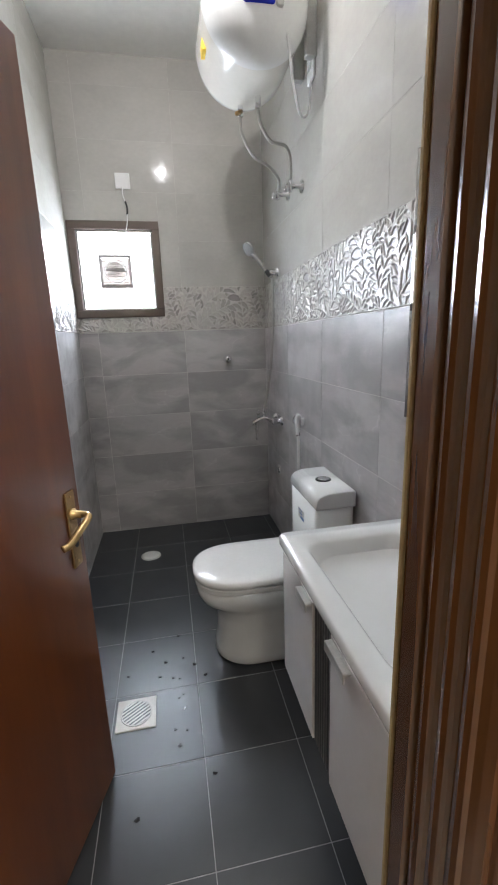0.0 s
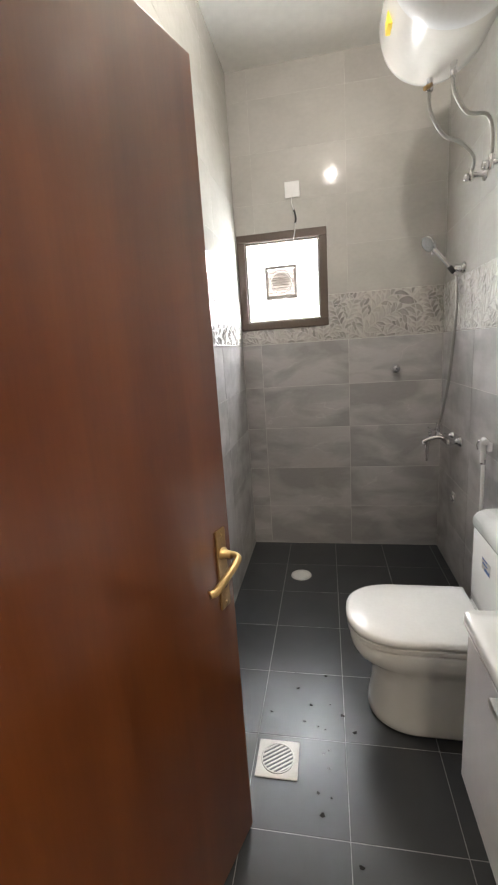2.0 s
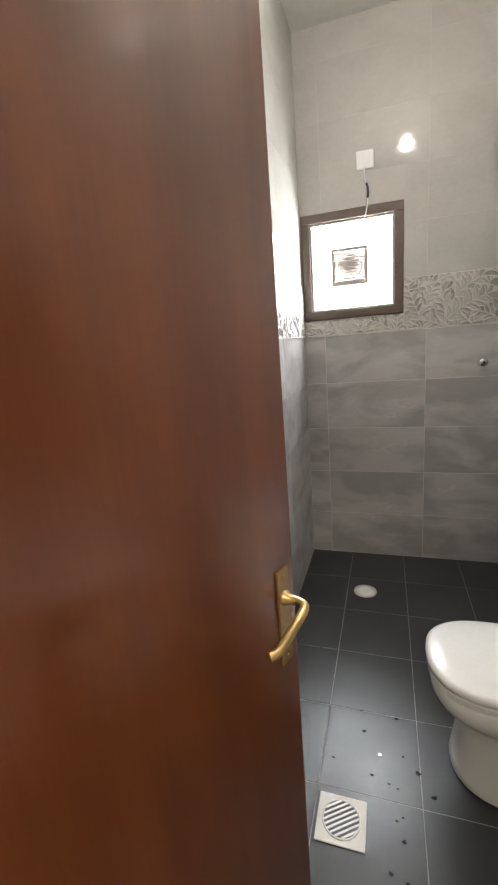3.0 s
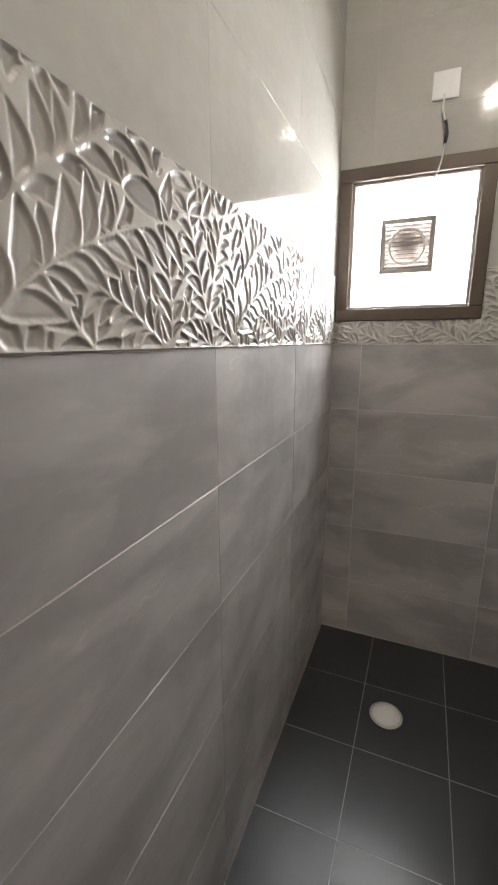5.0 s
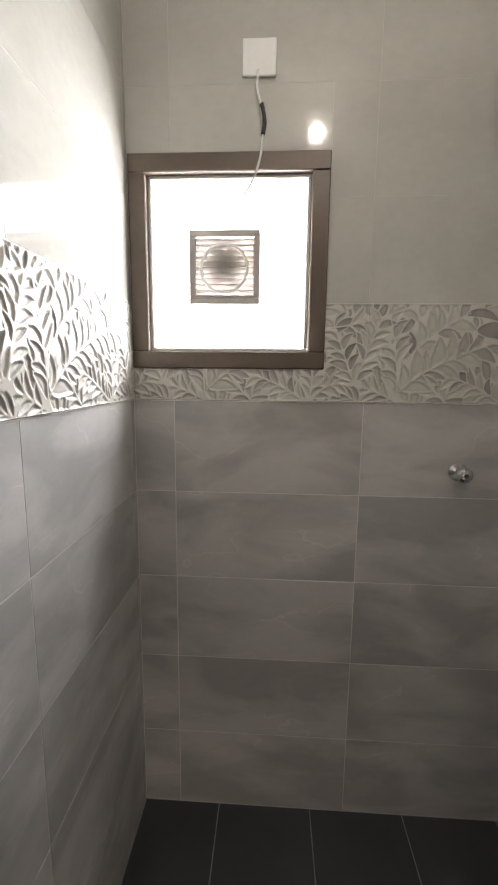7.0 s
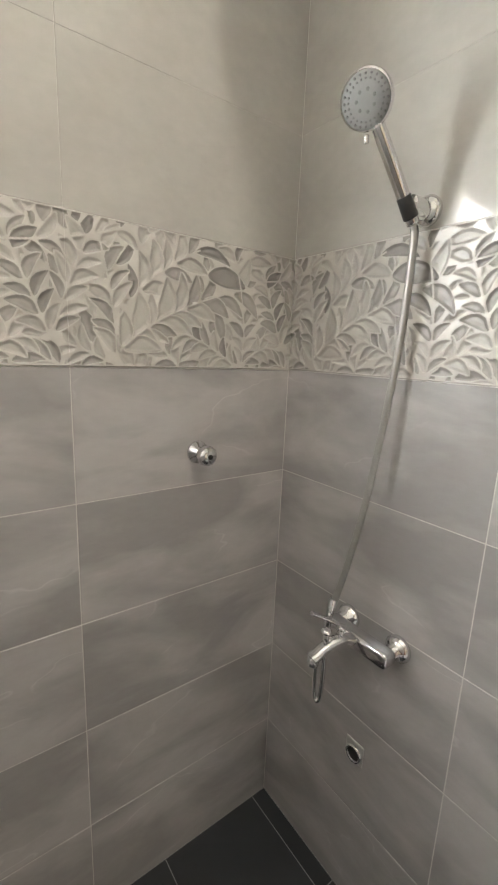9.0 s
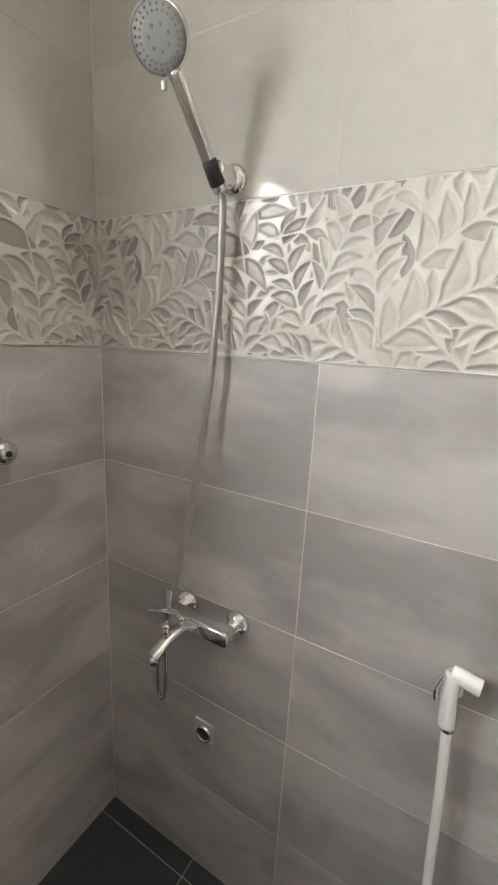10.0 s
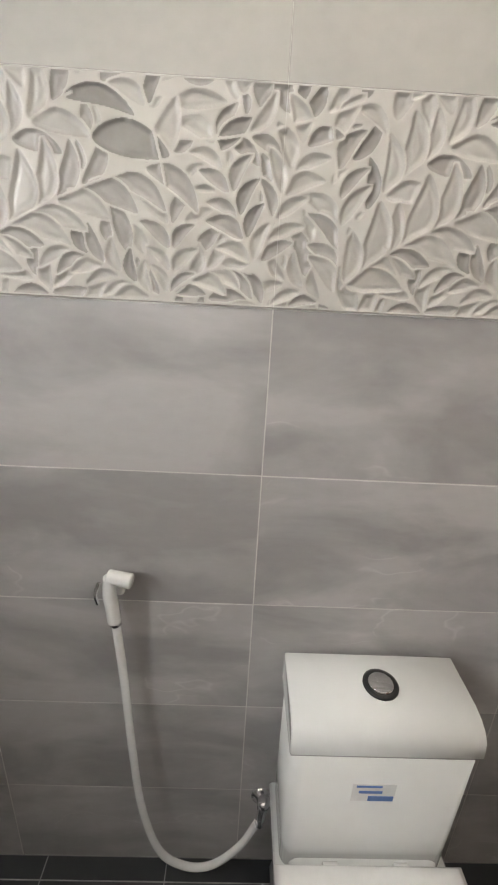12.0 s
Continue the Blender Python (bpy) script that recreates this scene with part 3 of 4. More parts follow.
HY = 0.180
part("cistern", loft([rrect(1.146, 1.318, TY - HY + 0.003, TY + HY - 0.003, 0.025, 0.36), rrect(1.146, 1.320, TY - HY + 0.002, TY + HY - 0.002, 0.025, 0.44), rrect(1.146, 1.322, TY - HY, TY + HY, 0.025, 0.714)]), M_CERAMIC, wc, smooth=True)
part("neck", loft([rrect(1.10, 1.31, TY - 0.15, TY + 0.15, 0.03, 0.362), rrect(1.135, 1.31, TY - 0.165, TY + 0.165, 0.03, 0.385), rrect(1.15, 1.31, TY - 0.17, TY + 0.17, 0.03, 0.41)]), M_CERAMIC, wc, smooth=True)
prof = [(1.324, 0.716), (1.148, 0.716), (1.1465, 0.722), (1.148, 0.740), (1.151, 0.755), (1.162, 0.769), (1.180, 0.779), (1.205, 0.785), (1.316, 0.788), (1.324, 0.782)]
rings = []
for yy_, ins in ((TY - HY - 0.003, 0.010), (TY - HY - 0.0045, 0.004), (TY - HY - 0.0045 + 0.003, 0.0), (TY + HY + 0.0045 - 0.003, 0.0), (TY + HY + 0.0045, 0.004), (TY + HY + 0.003, 0.010)):
    cx_, cz_ = 1.235, 0.745
    rings.append([(cx_ + (x - cx_) * (1 - ins / 0.09), yy_, cz_ + (z - cz_) * (1 - ins / 0.045)) for x, z in prof])
part("cistern_lid", loft(rings), M_CERAMIC, wc, "rounded ceramic cistern lid", smooth=True)
btn = part("flush_button", lathe([(0.0, 0.0), (0.036, 0.0), (0.036, 0.004), (0.030, 0.0065), (0.027, 0.004), (0, 0.004)], (1.245, TY - 0.005, 0.7855), (0, 0, 1), 32), M_BLACKPL, wc, "black ring round a chrome button", smooth=True)
part("button_cap", lathe([(0.026, 0.002), (0.026, 0.006), (0.023, 0.0075), (0, 0.0078)], (1.245, TY - 0.005, 0.7865), (0, 0, 1), 28), M_CHROME, btn, smooth=True)
lab = part("maker_label", box((1.1450, TY - 0.030, 0.595), (1.1462, TY + 0.055, 0.645), 0.0004, 1), M_WHITEPL, wc, "white sticker with blue print")
part("print_bar", box((1.1442, TY - 0.028, 0.597), (1.1449, TY + 0.022, 0.611)), M_BLUELAB, lab)
part("print_bar", box((1.1442, TY - 0.004, 0.619), (1.1449, TY + 0.042, 0.626)), M_BLUELAB, lab)
part("print_bar", box((1.1442, TY - 0.002, 0.636), (1.1449, TY + 0.048, 0.641)), M_BLUELAB, lab)

# ---- bidet spray ----
bs = thing("bidet_spray", (W, -0.955, 0.97), "white hand spray hung on the wall with white hose", "bidet spray")
part("wall_bracket", box((W - 0.022, -0.935, 0.930), (W - 0.0005, -0.905, 0.975), 0.006, 2), M_WHITEPL, bs)
part("spray_head", rod((1.298, -0.910, 0.988), (1.291, -0.958, 0.983), 0.014, 22, r2=0.0155), M_WHITEPL, bs, smooth=True)
part("spray_body", tube([(1.297, -0.915, 0.985), (1.295, -0.912, 0.95), (1.297, -0.914, 0.915), (1.298, -0.916, 0.878)], 0.0140, 14, flat=1.1), M_WHITEPL, bs, smooth=True)
part("trigger", tube([(1.285, -0.896, 0.982), (1.278, -0.890, 0.96), (1.281, -0.892, 0.935)], 0.004, 8), M_CHROME, bs, smooth=True)
part("collar", rod((1.298, -0.917, 0.893), (1.298, -0.919, 0.868), 0.0125, 18), M_CHROME, bs, "chrome collar", smooth=True)
part("hose", tube([(1.298, -0.919, 0.872), (1.297, -0.928, 0.72), (1.292, -0.938, 0.50), (1.285, -0.955, 0.30), (1.28, -0.995, 0.14), (1.28, -1.06, 0.075), (1.28, -1.13, 0.08), (1.285, -1.20, 0.15), (1.293, -1.245, 0.24)], 0.0095, 12), M_WHITEPL, bs, "white plastic hose", smooth=True)
av = thing("angle_valve", (W, -1.255, 0.28), "small chrome angle valve beside the toilet", "valve")
part("rosette", lathe([(0.028, 0), (0.026, 0.006), (0.012, 0.011), (0.011, 0.045), (0, 0.045)], (W, -1.255, 0.28), (-1, 0, 0), 22), M_CHROME, av, smooth=True)
part("body", rod((1.293, -1.25, 0.235), (1.293, -1.258, 0.31), 0.012, 16), M_CHROME, av, smooth=True)
part("handle", lathe([(0.008, 0), (0.016, 0.004), (0.016, 0.018), (0.010, 0.022), (0, 0.022)], (1.293, -1.258, 0.31), (0, 0, 1), 12), M_CHROME, av, smooth=True)

# ---- shower ----
sb = thing("shower_bracket", (W, -0.39, 1.835), "chrome wall bracket for the shower handset", "shower bracket")
part("wall_disc", lathe([(0.030, 0), (0.030, 0.006), (0.022, 0.016), (0, 0.019)], (W, -0.392, 1.835), (-1, 0, 0), 28), M_CHROME, sb, smooth=True)
part("cradle", tube([(1.318, -0.391, 1.835), (1.30, -0.388, 1.836), (1.283, -0.384, 1.838)], 0.017, 16, flat=1.2), M_CHROME, sb, smooth=True)
A, B = Vector((1.290, -0.389, 1.805)), Vector((1.177, -0.371, 1.950))
hs = thing("shower_handset", A, "chrome shower handset with round grey spray face", "shower head")
part("handle", tube([A, A.lerp(B, 0.3), A.lerp(B, 0.65), B], 0.0125, 16), M_CHROME, hs, smooth=True)
part("collar", rod(A.lerp(B, 0.06), A.lerp(B, 0.30), 0.0150, 18, r2=0.0138), M_BLACKPL, hs, "dark handle collar", smooth=True)
FN = Vector((-0.76, -0.42, -0.50)).normalized()
HC = Vector((1.151, -0.365, 1.980))
head = part("head", lathe([(0, -0.032), (0.016, -0.030), (0.032, -0.020), (0.043, -0.008), (0.046, 0.0), (0.0452, 0.007), (0.042, 0.009)], HC, FN, 36), M_CHROME, hs, smooth=True)
part("spray_face", lathe([(0.0425, 0.006), (0.039, 0.0095), (0.020, 0.011), (0, 0.0115)], HC, FN, 36), M_GREYNOZ, head, "grey spray face with nozzles", smooth=True)
e1 = FN.cross(Vector((0, 0, 1))).normalized()
e2 = e1.cross(FN).normalized()
nz = bmesh.new()
for count, rad, size in ((24, 0.037, 0.0022), (24, 0.030, 0.0019), (7, 0.016, 0.0034)):
    for k in range(count):
        a = 2 * math.pi * k / count
        lathe([(size, 0), (size * 0.8, 0.0022), (0, 0.0024)], HC + e1 * rad * math.cos(a) + e2 * rad * math.sin(a) + FN * 0.0095, FN, 8, nz)
tagged(part("nozzles", nz, M_NOZZLE, head, "dark rubber nozzles"), kind="stuff")
part("mode_lever", tube([HC - e2 * 0.05 + FN * 0.002, HC - e2 * 0.062 + FN * 0.006], 0.005, 8), M_CHROME, head, smooth=True)
sh = thing("shower_hose", (1.295, -0.39, 1.80), "ribbed chrome shower hose hanging to the mixer", "shower hose")
part("hose", tube([A - (B - A) * 0.02, (1.297, -0.390, 1.77), (1.300, -0.384, 1.60), (1.293, -0.369, 1.40), (1.280, -0.350, 1.20), (1.259, -0.331, 1.04), (1.236, -0.316, 0.93)], 0.0080, 12, n=70, ribs=0.05), M_STEELHOSE, sh, smooth=True)
part("hose_cone", rod((1.238, -0.318, 0.965), (1.230, -0.314, 0.885), 0.010, 16, r2=0.008), M_CHROME, sh, smooth=True)

mx = thing("shower_mixer", (W, -0.37, 0.87), "chrome wall-mounted shower mixer with lever", "mixer tap")
for y in (-0.45, -0.30):
    part("wall_rose", lathe([(0.033, 0), (0.033, 0.006), (0.024, 0.018), (0.016, 0.022), (0.0155, 0.045), (0, 0.045)], (W, y, 0.872), (-1, 0, 0), 26), M_CHROME, mx, smooth=True)
    part("union_nut", lathe([(0.0, 0), (0.019, 0), (0.020, 0.003), (0.020, 0.017), (0.018, 0.02), (0, 0.02)], (W - 0.038, y, 0.872), (-1, 0, 0), 6), M_CHROME, mx)
part("body", box((1.254, -0.468, 0.852), (1.298, -0.284, 0.893), 0.012, 4), M_CHROME, mx, smooth=True)
part("spout", tube([(1.265, -0.372, 0.875), (1.235, -0.362, 0.885), (1.195, -0.352, 0.876), (1.165, -0.348, 0.862), (1.150, -0.345, 0.854)], 0.018, 16, flat=0.75), M_CHROME, mx, smooth=True)
part("spout_ring", rod((1.156, -0.346, 0.858), (1.154, -0.345, 0.836), 0.014, 18), M_CHROME, mx, smooth=True)
for x, y in ((1.225, -0.362), (1.185, -0.352)):
    kb = part("diverter", rod((x, y, 0.89), (x, y, 0.912), 0.008, 14), M_CHROME, mx, smooth=True)
    part("diverter_cap", lathe([(0.008, 0), (0.012, 0.003), (0.012, 0.009), (0.009, 0.012), (0, 0.012)], (x, y, 0.91), (0, 0, 1), 16), M_CHROME, kb, smooth=True)
part("lever", tube([(1.258, -0.36, 0.89), (1.225, -0.325, 0.915), (1.185, -0.30, 0.935)], 0.011, 12, flat=0.45), M_CHROME, mx, smooth=True)
part("lever_loop", tube([(1.176, -0.360, 0.865), (1.174, -0.362, 0.80), (1.172, -0.360, 0.750), (1.170, -0.353, 0.735), (1.168, -0.346, 0.750), (1.166, -0.344, 0.80), (1.166, -0.346, 0.860)], 0.0050, 10), M_CHROME, mx, "chrome loop lever hanging under the spout", smooth=True)

wo = thing("wall_outlet", (W, -0.363, 0.498), "square chrome wall outlet with open dark pipe", "pipe outlet")
part("plate", box((W - 0.006, -0.392, 0.466), (W - 0.0004, -0.334, 0.530), 0.003, 2), M_DRAIN, wo)
part("socket", lathe([(0.024, 0), (0.024, 0.010), (0.019, 0.010), (0.018, 0.0)], (W - 0.004, -0.365, 0.496), (-1, 0, 0), 24), M_CHROME, wo, smooth=True)
# flat black disc colours in the pipe's inner shade; there is no bore
part("pipe_mouth", lathe([(0.0185, 0.0065), (0, 0.0066)], (W - 0.004, -0.365, 0.496), (-1, 0, 0), 20), M_BLACKPL, wo, "black disc giving the shade inside the pipe")

sv = thing("stop_valve", (1.035, 0, 1.287), "chrome stop valve with round knob on tiles", "valve")
part("rosette", lathe([(0.030, 0), (0.029, 0.006), (0.016, 0.012), (0.015, 0.03), (0, 0.03)], (1.035, 0, 1.287), (0, -1, 0), 28), M_CHROME, sv, smooth=True)
part("knob", lathe([(0.012, 0.028), (0.023, 0.034), (0.026, 0.044), (0.025, 0.056), (0.018, 0.064), (0, 0.066)], (1.035, 0, 1.287), (0, -1, 0), 12), M_CHROME, sv, smooth=True)
part("indicator", lathe([(0.007, 0.065), (0.006, 0.068), (0, 0.0685)], (1.035, 0, 1.287), (0, -1, 0), 12), M_BLACKPL, sv)

# ---- water heater ----
HXC, HZC, HR = 1.048, 2.732, 0.216
wh = thing("water_heater", (W, -0.98, HZC), "white horizontal electric water heater with blue panel", "water heater")
part("tank", lathe([(0, -0.04), (0.10, -0.04), (0.165, -0.02), (0.204, 0.045), (HR, 0.09), (HR, 0.42)], (HXC, -0.76, HZC), (0, -1, 0), 48), M_HEATER, wh, "cream enamel tank", smooth=True)
capm = part("end_cap", lathe([(HR + 0.004, 0.41), (HR + 0.004, 0.43), (0.214, 0.455), (0.19, 0.50), (0.15, 0.53), (0.09, 0.545), (0, 0.55)], (HXC, -0.76, HZC), (0, -1, 0), 48), M_WHITEPL, wh, "white plastic end cap", smooth=True)
part("control_panel", box((HXC - 0.075, -1.322, HZC - 0.075), (HXC + 0.05, -1.275, HZC + 0.05), 0.012, 3), M_BLUE, capm, "deep blue control panel")
part("panel_trim", box((HXC + 0.053, -1.318, HZC - 0.08), (HXC + 0.085, -1.27, HZC + 0.05), 0.01, 2), M_DRAIN, capm, "grey panel trim")
part("energy_sticker", box((HXC - HR + 0.005, -1.06, HZC - 0.10), (HXC - HR + 0.024, -0.99, HZC - 0.055), 0.003, 1), M_YELLOW, wh, "yellow sticker")
for y in (-0.92, -1.10):
    part("wall_bracket", box((W - 0.05, y - 0.02, HZC - 0.12), (W - 0.0005, y + 0.02, HZC + 0.16), 0.004, 1), M_DRAIN, wh)
for x, y in ((1.03, -0.88), (1.10, -0.96)):
    part("pipe_stub", rod((x, y, HZC - HR + 0.01), (x, y, HZC - HR - 0.045), 0.013, 16), M_CHROME, wh, smooth=True)
part("relief_valve", rod((1.03, -0.90, HZC - HR - 0.03), (1.0, -0.93, HZC - HR - 0.055), 0.009, 12), M_BRASSOLD, wh, smooth=True)
fh = [((1.03, -0.88, 2.52), (1.035, -0.86, 2.42), (1.10, -0.82, 2.33), (1.19, -0.76, 2.31), (1.262, -0.70, 2.27), (1.272, -0.665, 2.225)),
      ((1.10, -0.96, 2.52), (1.105, -0.955, 2.43), (1.16, -0.94, 2.35), (1.24, -0.92, 2.34), (1.27, -0.905, 2.29), (1.272, -0.903, 2.19))]
for pts in fh:
    f_ = thing("flexible_hose", pts[0], "braided steel water hose under the heater", "hose", "heater hoses")
    part("hose", tube(pts, 0.0075, 10, n=14, ribs=0.05), M_STEELHOSE, f_, smooth=True)
    part("nut", rod(pts[0], (pts[0][0], pts[0][1], pts[0][2] - 0.03), 0.011, 6), M_CHROME, f_)
for y, z in ((-0.655, 2.205), (-0.903, 2.168)):
    v_ = thing("angle_valve", (W, y, z), "chrome angle valve on cream tiles", "valve", "heater valves")
    part("rosette", lathe([(0.030, 0), (0.028, 0.006), (0.012, 0.012), (0.011, 0.06), (0, 0.06)], (W, y, z), (-1, 0, 0), 22), M_CHROME, v_, smooth=True)
    part("body", rod((1.272, y, z - 0.025), (1.272, y, z + 0.03), 0.012, 16), M_CHROME, v_, smooth=True)
    part("handle", lathe([(0.007, 0), (0.018, 0.006), (0.018, 0.018), (0.012, 0.024), (0, 0.024)], (1.262, y, z - 0.008), (-1, 0, 0), 12), M_CHROME, v_, smooth=True)
sw = thing("heater_switch", (W, -1.056, 2.60), "white wall switch plate with heater cord", "switch")
part("plate", box((W - 0.012, -1.10, 2.545), (W - 0.0004, -1.014, 2.655), 0.004, 2), M_WHITEPL, sw)
part("rocker", box((W - 0.018, -1.072, 2.585), (W - 0.011, -1.040, 2.625), 0.003, 2), M_WHITEPL, sw)
part("cord", tube([(1.15, -1.27, 2.62), (1.165, -1.262, 2.54), (1.19, -1.23, 2.44), (1.24, -1.16, 2.37), (1.295, -1.09, 2.40), (1.322, -1.062, 2.49), (1.323, -1.058, 2.55)], 0.0052, 10), M_WHITEPL, sw, smooth=True)

# ---- vanity ----
VX0, VX1, VY0, VY1, VZ = 0.872, W - 0.001, BACK + 0.008, -2.076, 0.853
va = thing("vanity_cabinet", (1.1, -2.41, 0.41), "wall-hung white vanity cabinet with dark reeded centre", "vanity")
CXF = 0.898
body = box((CXF, VY0 + 0.006, 0.412), (VX1, VY1 - 0.022, 0.725), 0.002, 1)
box((CXF, VY0 + 0.006, 0.725), (CXF + 0.016, VY1 - 0.022, 0.816), bm=body)
box((CXF + 0.016, VY1 - 0.038, 0.725), (VX1, VY1 - 0.022, 0.816), bm=body)
box((CXF + 0.016, VY0 + 0.006, 0.725), (VX1, VY0 + 0.022, 0.816), bm=body)
part("body", body, M_CAB, va)
d0, d1, d2, d3 = VY0 + 0.008, -2.475, -2.362, VY1 - 0.024
for a, b in ((d0, d1), (d2, d3)):
    dr = part("door", box((CXF - 0.019, a, 0.408), (CXF - 0.001, b, 0.806), 0.0025, 2), M_CAB, va, "white lacquered door")
    near = a < -2.6
    h0, h1 = (b - 0.105, b - 0.006) if near else (a + 0.006, a + 0.085)
    hh = box((CXF - 0.036, h0, 0.792), (CXF - 0.016, h1, 0.800), 0.002, 1)
    box((CXF - 0.036, h0, 0.776), (CXF - 0.032, h1, 0.800), 0.0015, 1, bm=hh)
    part("handle", hh, M_DRAIN, dr, "grey metal edge pull")
cp = part("centre_panel", box((CXF - 0.010, d1, 0.412), (CXF - 0.001, d2, 0.812)), M_CABDARK, va, "dark grey reeded panel")
for k in range(7):
    y = d1 + 0.010 + k * (d2 - d1 - 0.02) / 6
    part("reed", box((CXF - 0.016, y - 0.005, 0.412), (CXF - 0.009, y + 0.005, 0.810), 0.003, 2), M_CABDARK, cp)
vb = thing("washbasin", (1.1, -2.41, VZ), "white moulded washbasin top with sunken bowl", "washbasin")


def br(ix, iy, z, r):
    return rrect(VX0 + ix, VX1 - ix * 0.4 - (0.07 if ix > 0.03 else 0), VY0 + iy, VY1 - iy, r, z, 7)


part("basin", loft([br(0.02, 0.02, 0.812, 0.01), br(0.003, 0.003, 0.818, 0.012), br(0.0, 0.0, 0.824, 0.014), br(0.0, 0.0, 0.846, 0.014), br(0.004, 0.004, 0.853, 0.014), br(0.028, 0.04, 0.853, 0.02), br(0.048, 0.072, 0.852, 0.05), br(0.058, 0.084, 0.845, 0.06), br(0.070, 0.10, 0.815, 0.07), br(0.095, 0.135, 0.765, 0.08), br(0.13, 0.19, 0.742, 0.08), br(0.17, 0.27, 0.738, 0.03)]), M_CERAMIC, vb, smooth=True)
part("waste", lathe([(0.0, 0), (0.022, 0.0), (0.031, 0.002), (0.031, 0.0), ], (1.09, -2.42, 0.7395), (0, 0, 1), 24), M_CHROME, vb, "chrome waste", smooth=True)
mi = thing("wall_mirror", (W, -2.33, 1.16), "rectangular wall mirror with thin dark edge", "mirror")
part("backing", box((W - 0.022, -2.66, 1.16), (W - 0.0005, -2.0, 1.912), 0.002, 1), M_CABDARK, mi, "dark mirror edge")
part("glass", box((W - 0.026, -2.657, 1.163), (W - 0.0222, -2.003, 1.909), 0.001, 1), M_MIRROR, mi, "silvered glass")

# ---- floor fittings ----
rd = thing("round_drain", (0.379, -0.477, 0), "round pale metal drain cover in the shower", "floor drain")
part("rim", lathe([(0.066, 0.0), (0.066, 0.003), (0.060, 0.0055), (0.056, 0.004)], (0.379, -0.477, 0), (0, 0, 1), 36), M_DRAIN, rd, smooth=True)
part("cover", lathe([(0.0565, 0.001), (0.056, 0.005), (0.03, 0.0065), (0, 0.007)], (0.379, -0.477, 0), (0, 0, 1), 36), M_DRAINW, rd, smooth=True)
sd = thing("square_drain", (0.363, -1.771, 0), "white square floor drain with slotted round grate", "floor drain")
part("plate", box((0.287, -1.845, 0.0), (0.439, -1.697, 0.005), 0.002, 1), M_DRAINW, sd)
# dark disc on the solid plate paints the shade between the grate bars
part("recess", lathe([(0, 0.0), (0.060, 0.0), (0.060, 0.0012), (0, 0.0013)], (0.363, -1.771, 0.0045), (0, 0, 1), 36), M_CABDARK, sd, "dark disc giving the shade below the grate")
part("ring", lathe([(0.060, 0.0), (0.060, 0.003), (0.055, 0.003), (0.055, 0.0)], (0.363, -1.771, 0.005), (0, 0, 1), 36), M_DRAIN, sd, smooth=True)
for k in range(8):
    o = -0.048 + k * 0.0137
    ln = math.sqrt(max(0.0, 0.056 ** 2 - o * o))
    gb_ = box((-ln, o - 0.0036, 0.0055), (ln, o + 0.0036, 0.0082), 0.001, 1)
    bmesh.ops.rotate(gb_, verts=gb_.verts, cent=(0, 0, 0), matrix=Matrix.Rotation(radians(35), 3, "Z"))
    bmesh.ops.translate(gb_, verts=gb_.verts, vec=(0.363, -1.771, 0))
    part("bar", gb_, M_DRAIN, sd)
rng = random.Random(4)
sp = bmesh.new()
for k in range(26):
    cx, cy, r = rng.gauss(0.50, 0.16), rng.gauss(-1.72, 0.22), rng.uniform(0.003, 0.009)
    if not (0.05 < cx < 0.7 and -2.3 < cy < -1.2) or (0.27 < cx < 0.455 and -1.86 < cy < -1.68):
        continue
    ph = rng.uniform(0, 6)
    sp.faces.new([sp.verts.new((cx + r * (1 + 0.3 * math.sin(3 * a + ph)) * math.cos(a), cy + r * 0.8 * (1 + 0.25 * math.cos(2 * a + ph)) * math.sin(a), 0.0012)) for a in [2 * math.pi * i / 14 for i in range(14)]])
tagged(part("water_spots", sp, M_DIRT), "dark wet spots on the floor tiles", "water spots", kind="stuff")

# ---- tiles ----
CACHE = {}


def tile_mesh(w, h, material, cham=0.0006, thick=0.006):
    """A chamfered tile, face at y = 0 looking to -y, its middle at the origin."""
    key = (round(w, 4), round(h, 4), material.name)
    if key in CACHE:
        return CACHE[key]
    bm = bmesh.new()
    x, z = w / 2, h / 2
    ring = lambda i, y: [bm.verts.new(p) for p in ((-x + i, y, -z + i), (x - i, y, -z + i), (x - i, y, z - i), (-x + i, y, z - i))]
    a, b, c = ring(cham, 0), ring(0, cham), ring(0, thick)
    bm.faces.new(a)
    for p, q in ((a, b), (b, c)):
        for i in range(4):
            bm.faces.new((p[i], q[i], q[(i + 1) % 4], p[(i + 1) % 4]))
    bmesh.ops.recalc_face_normals(bm, faces=bm.faces)
    me = bpy.data.meshes.new("tile")
    bm.to_mesh(me)
    bm.free()
    me.materials.append(material)
    CACHE[key] = me
    return me


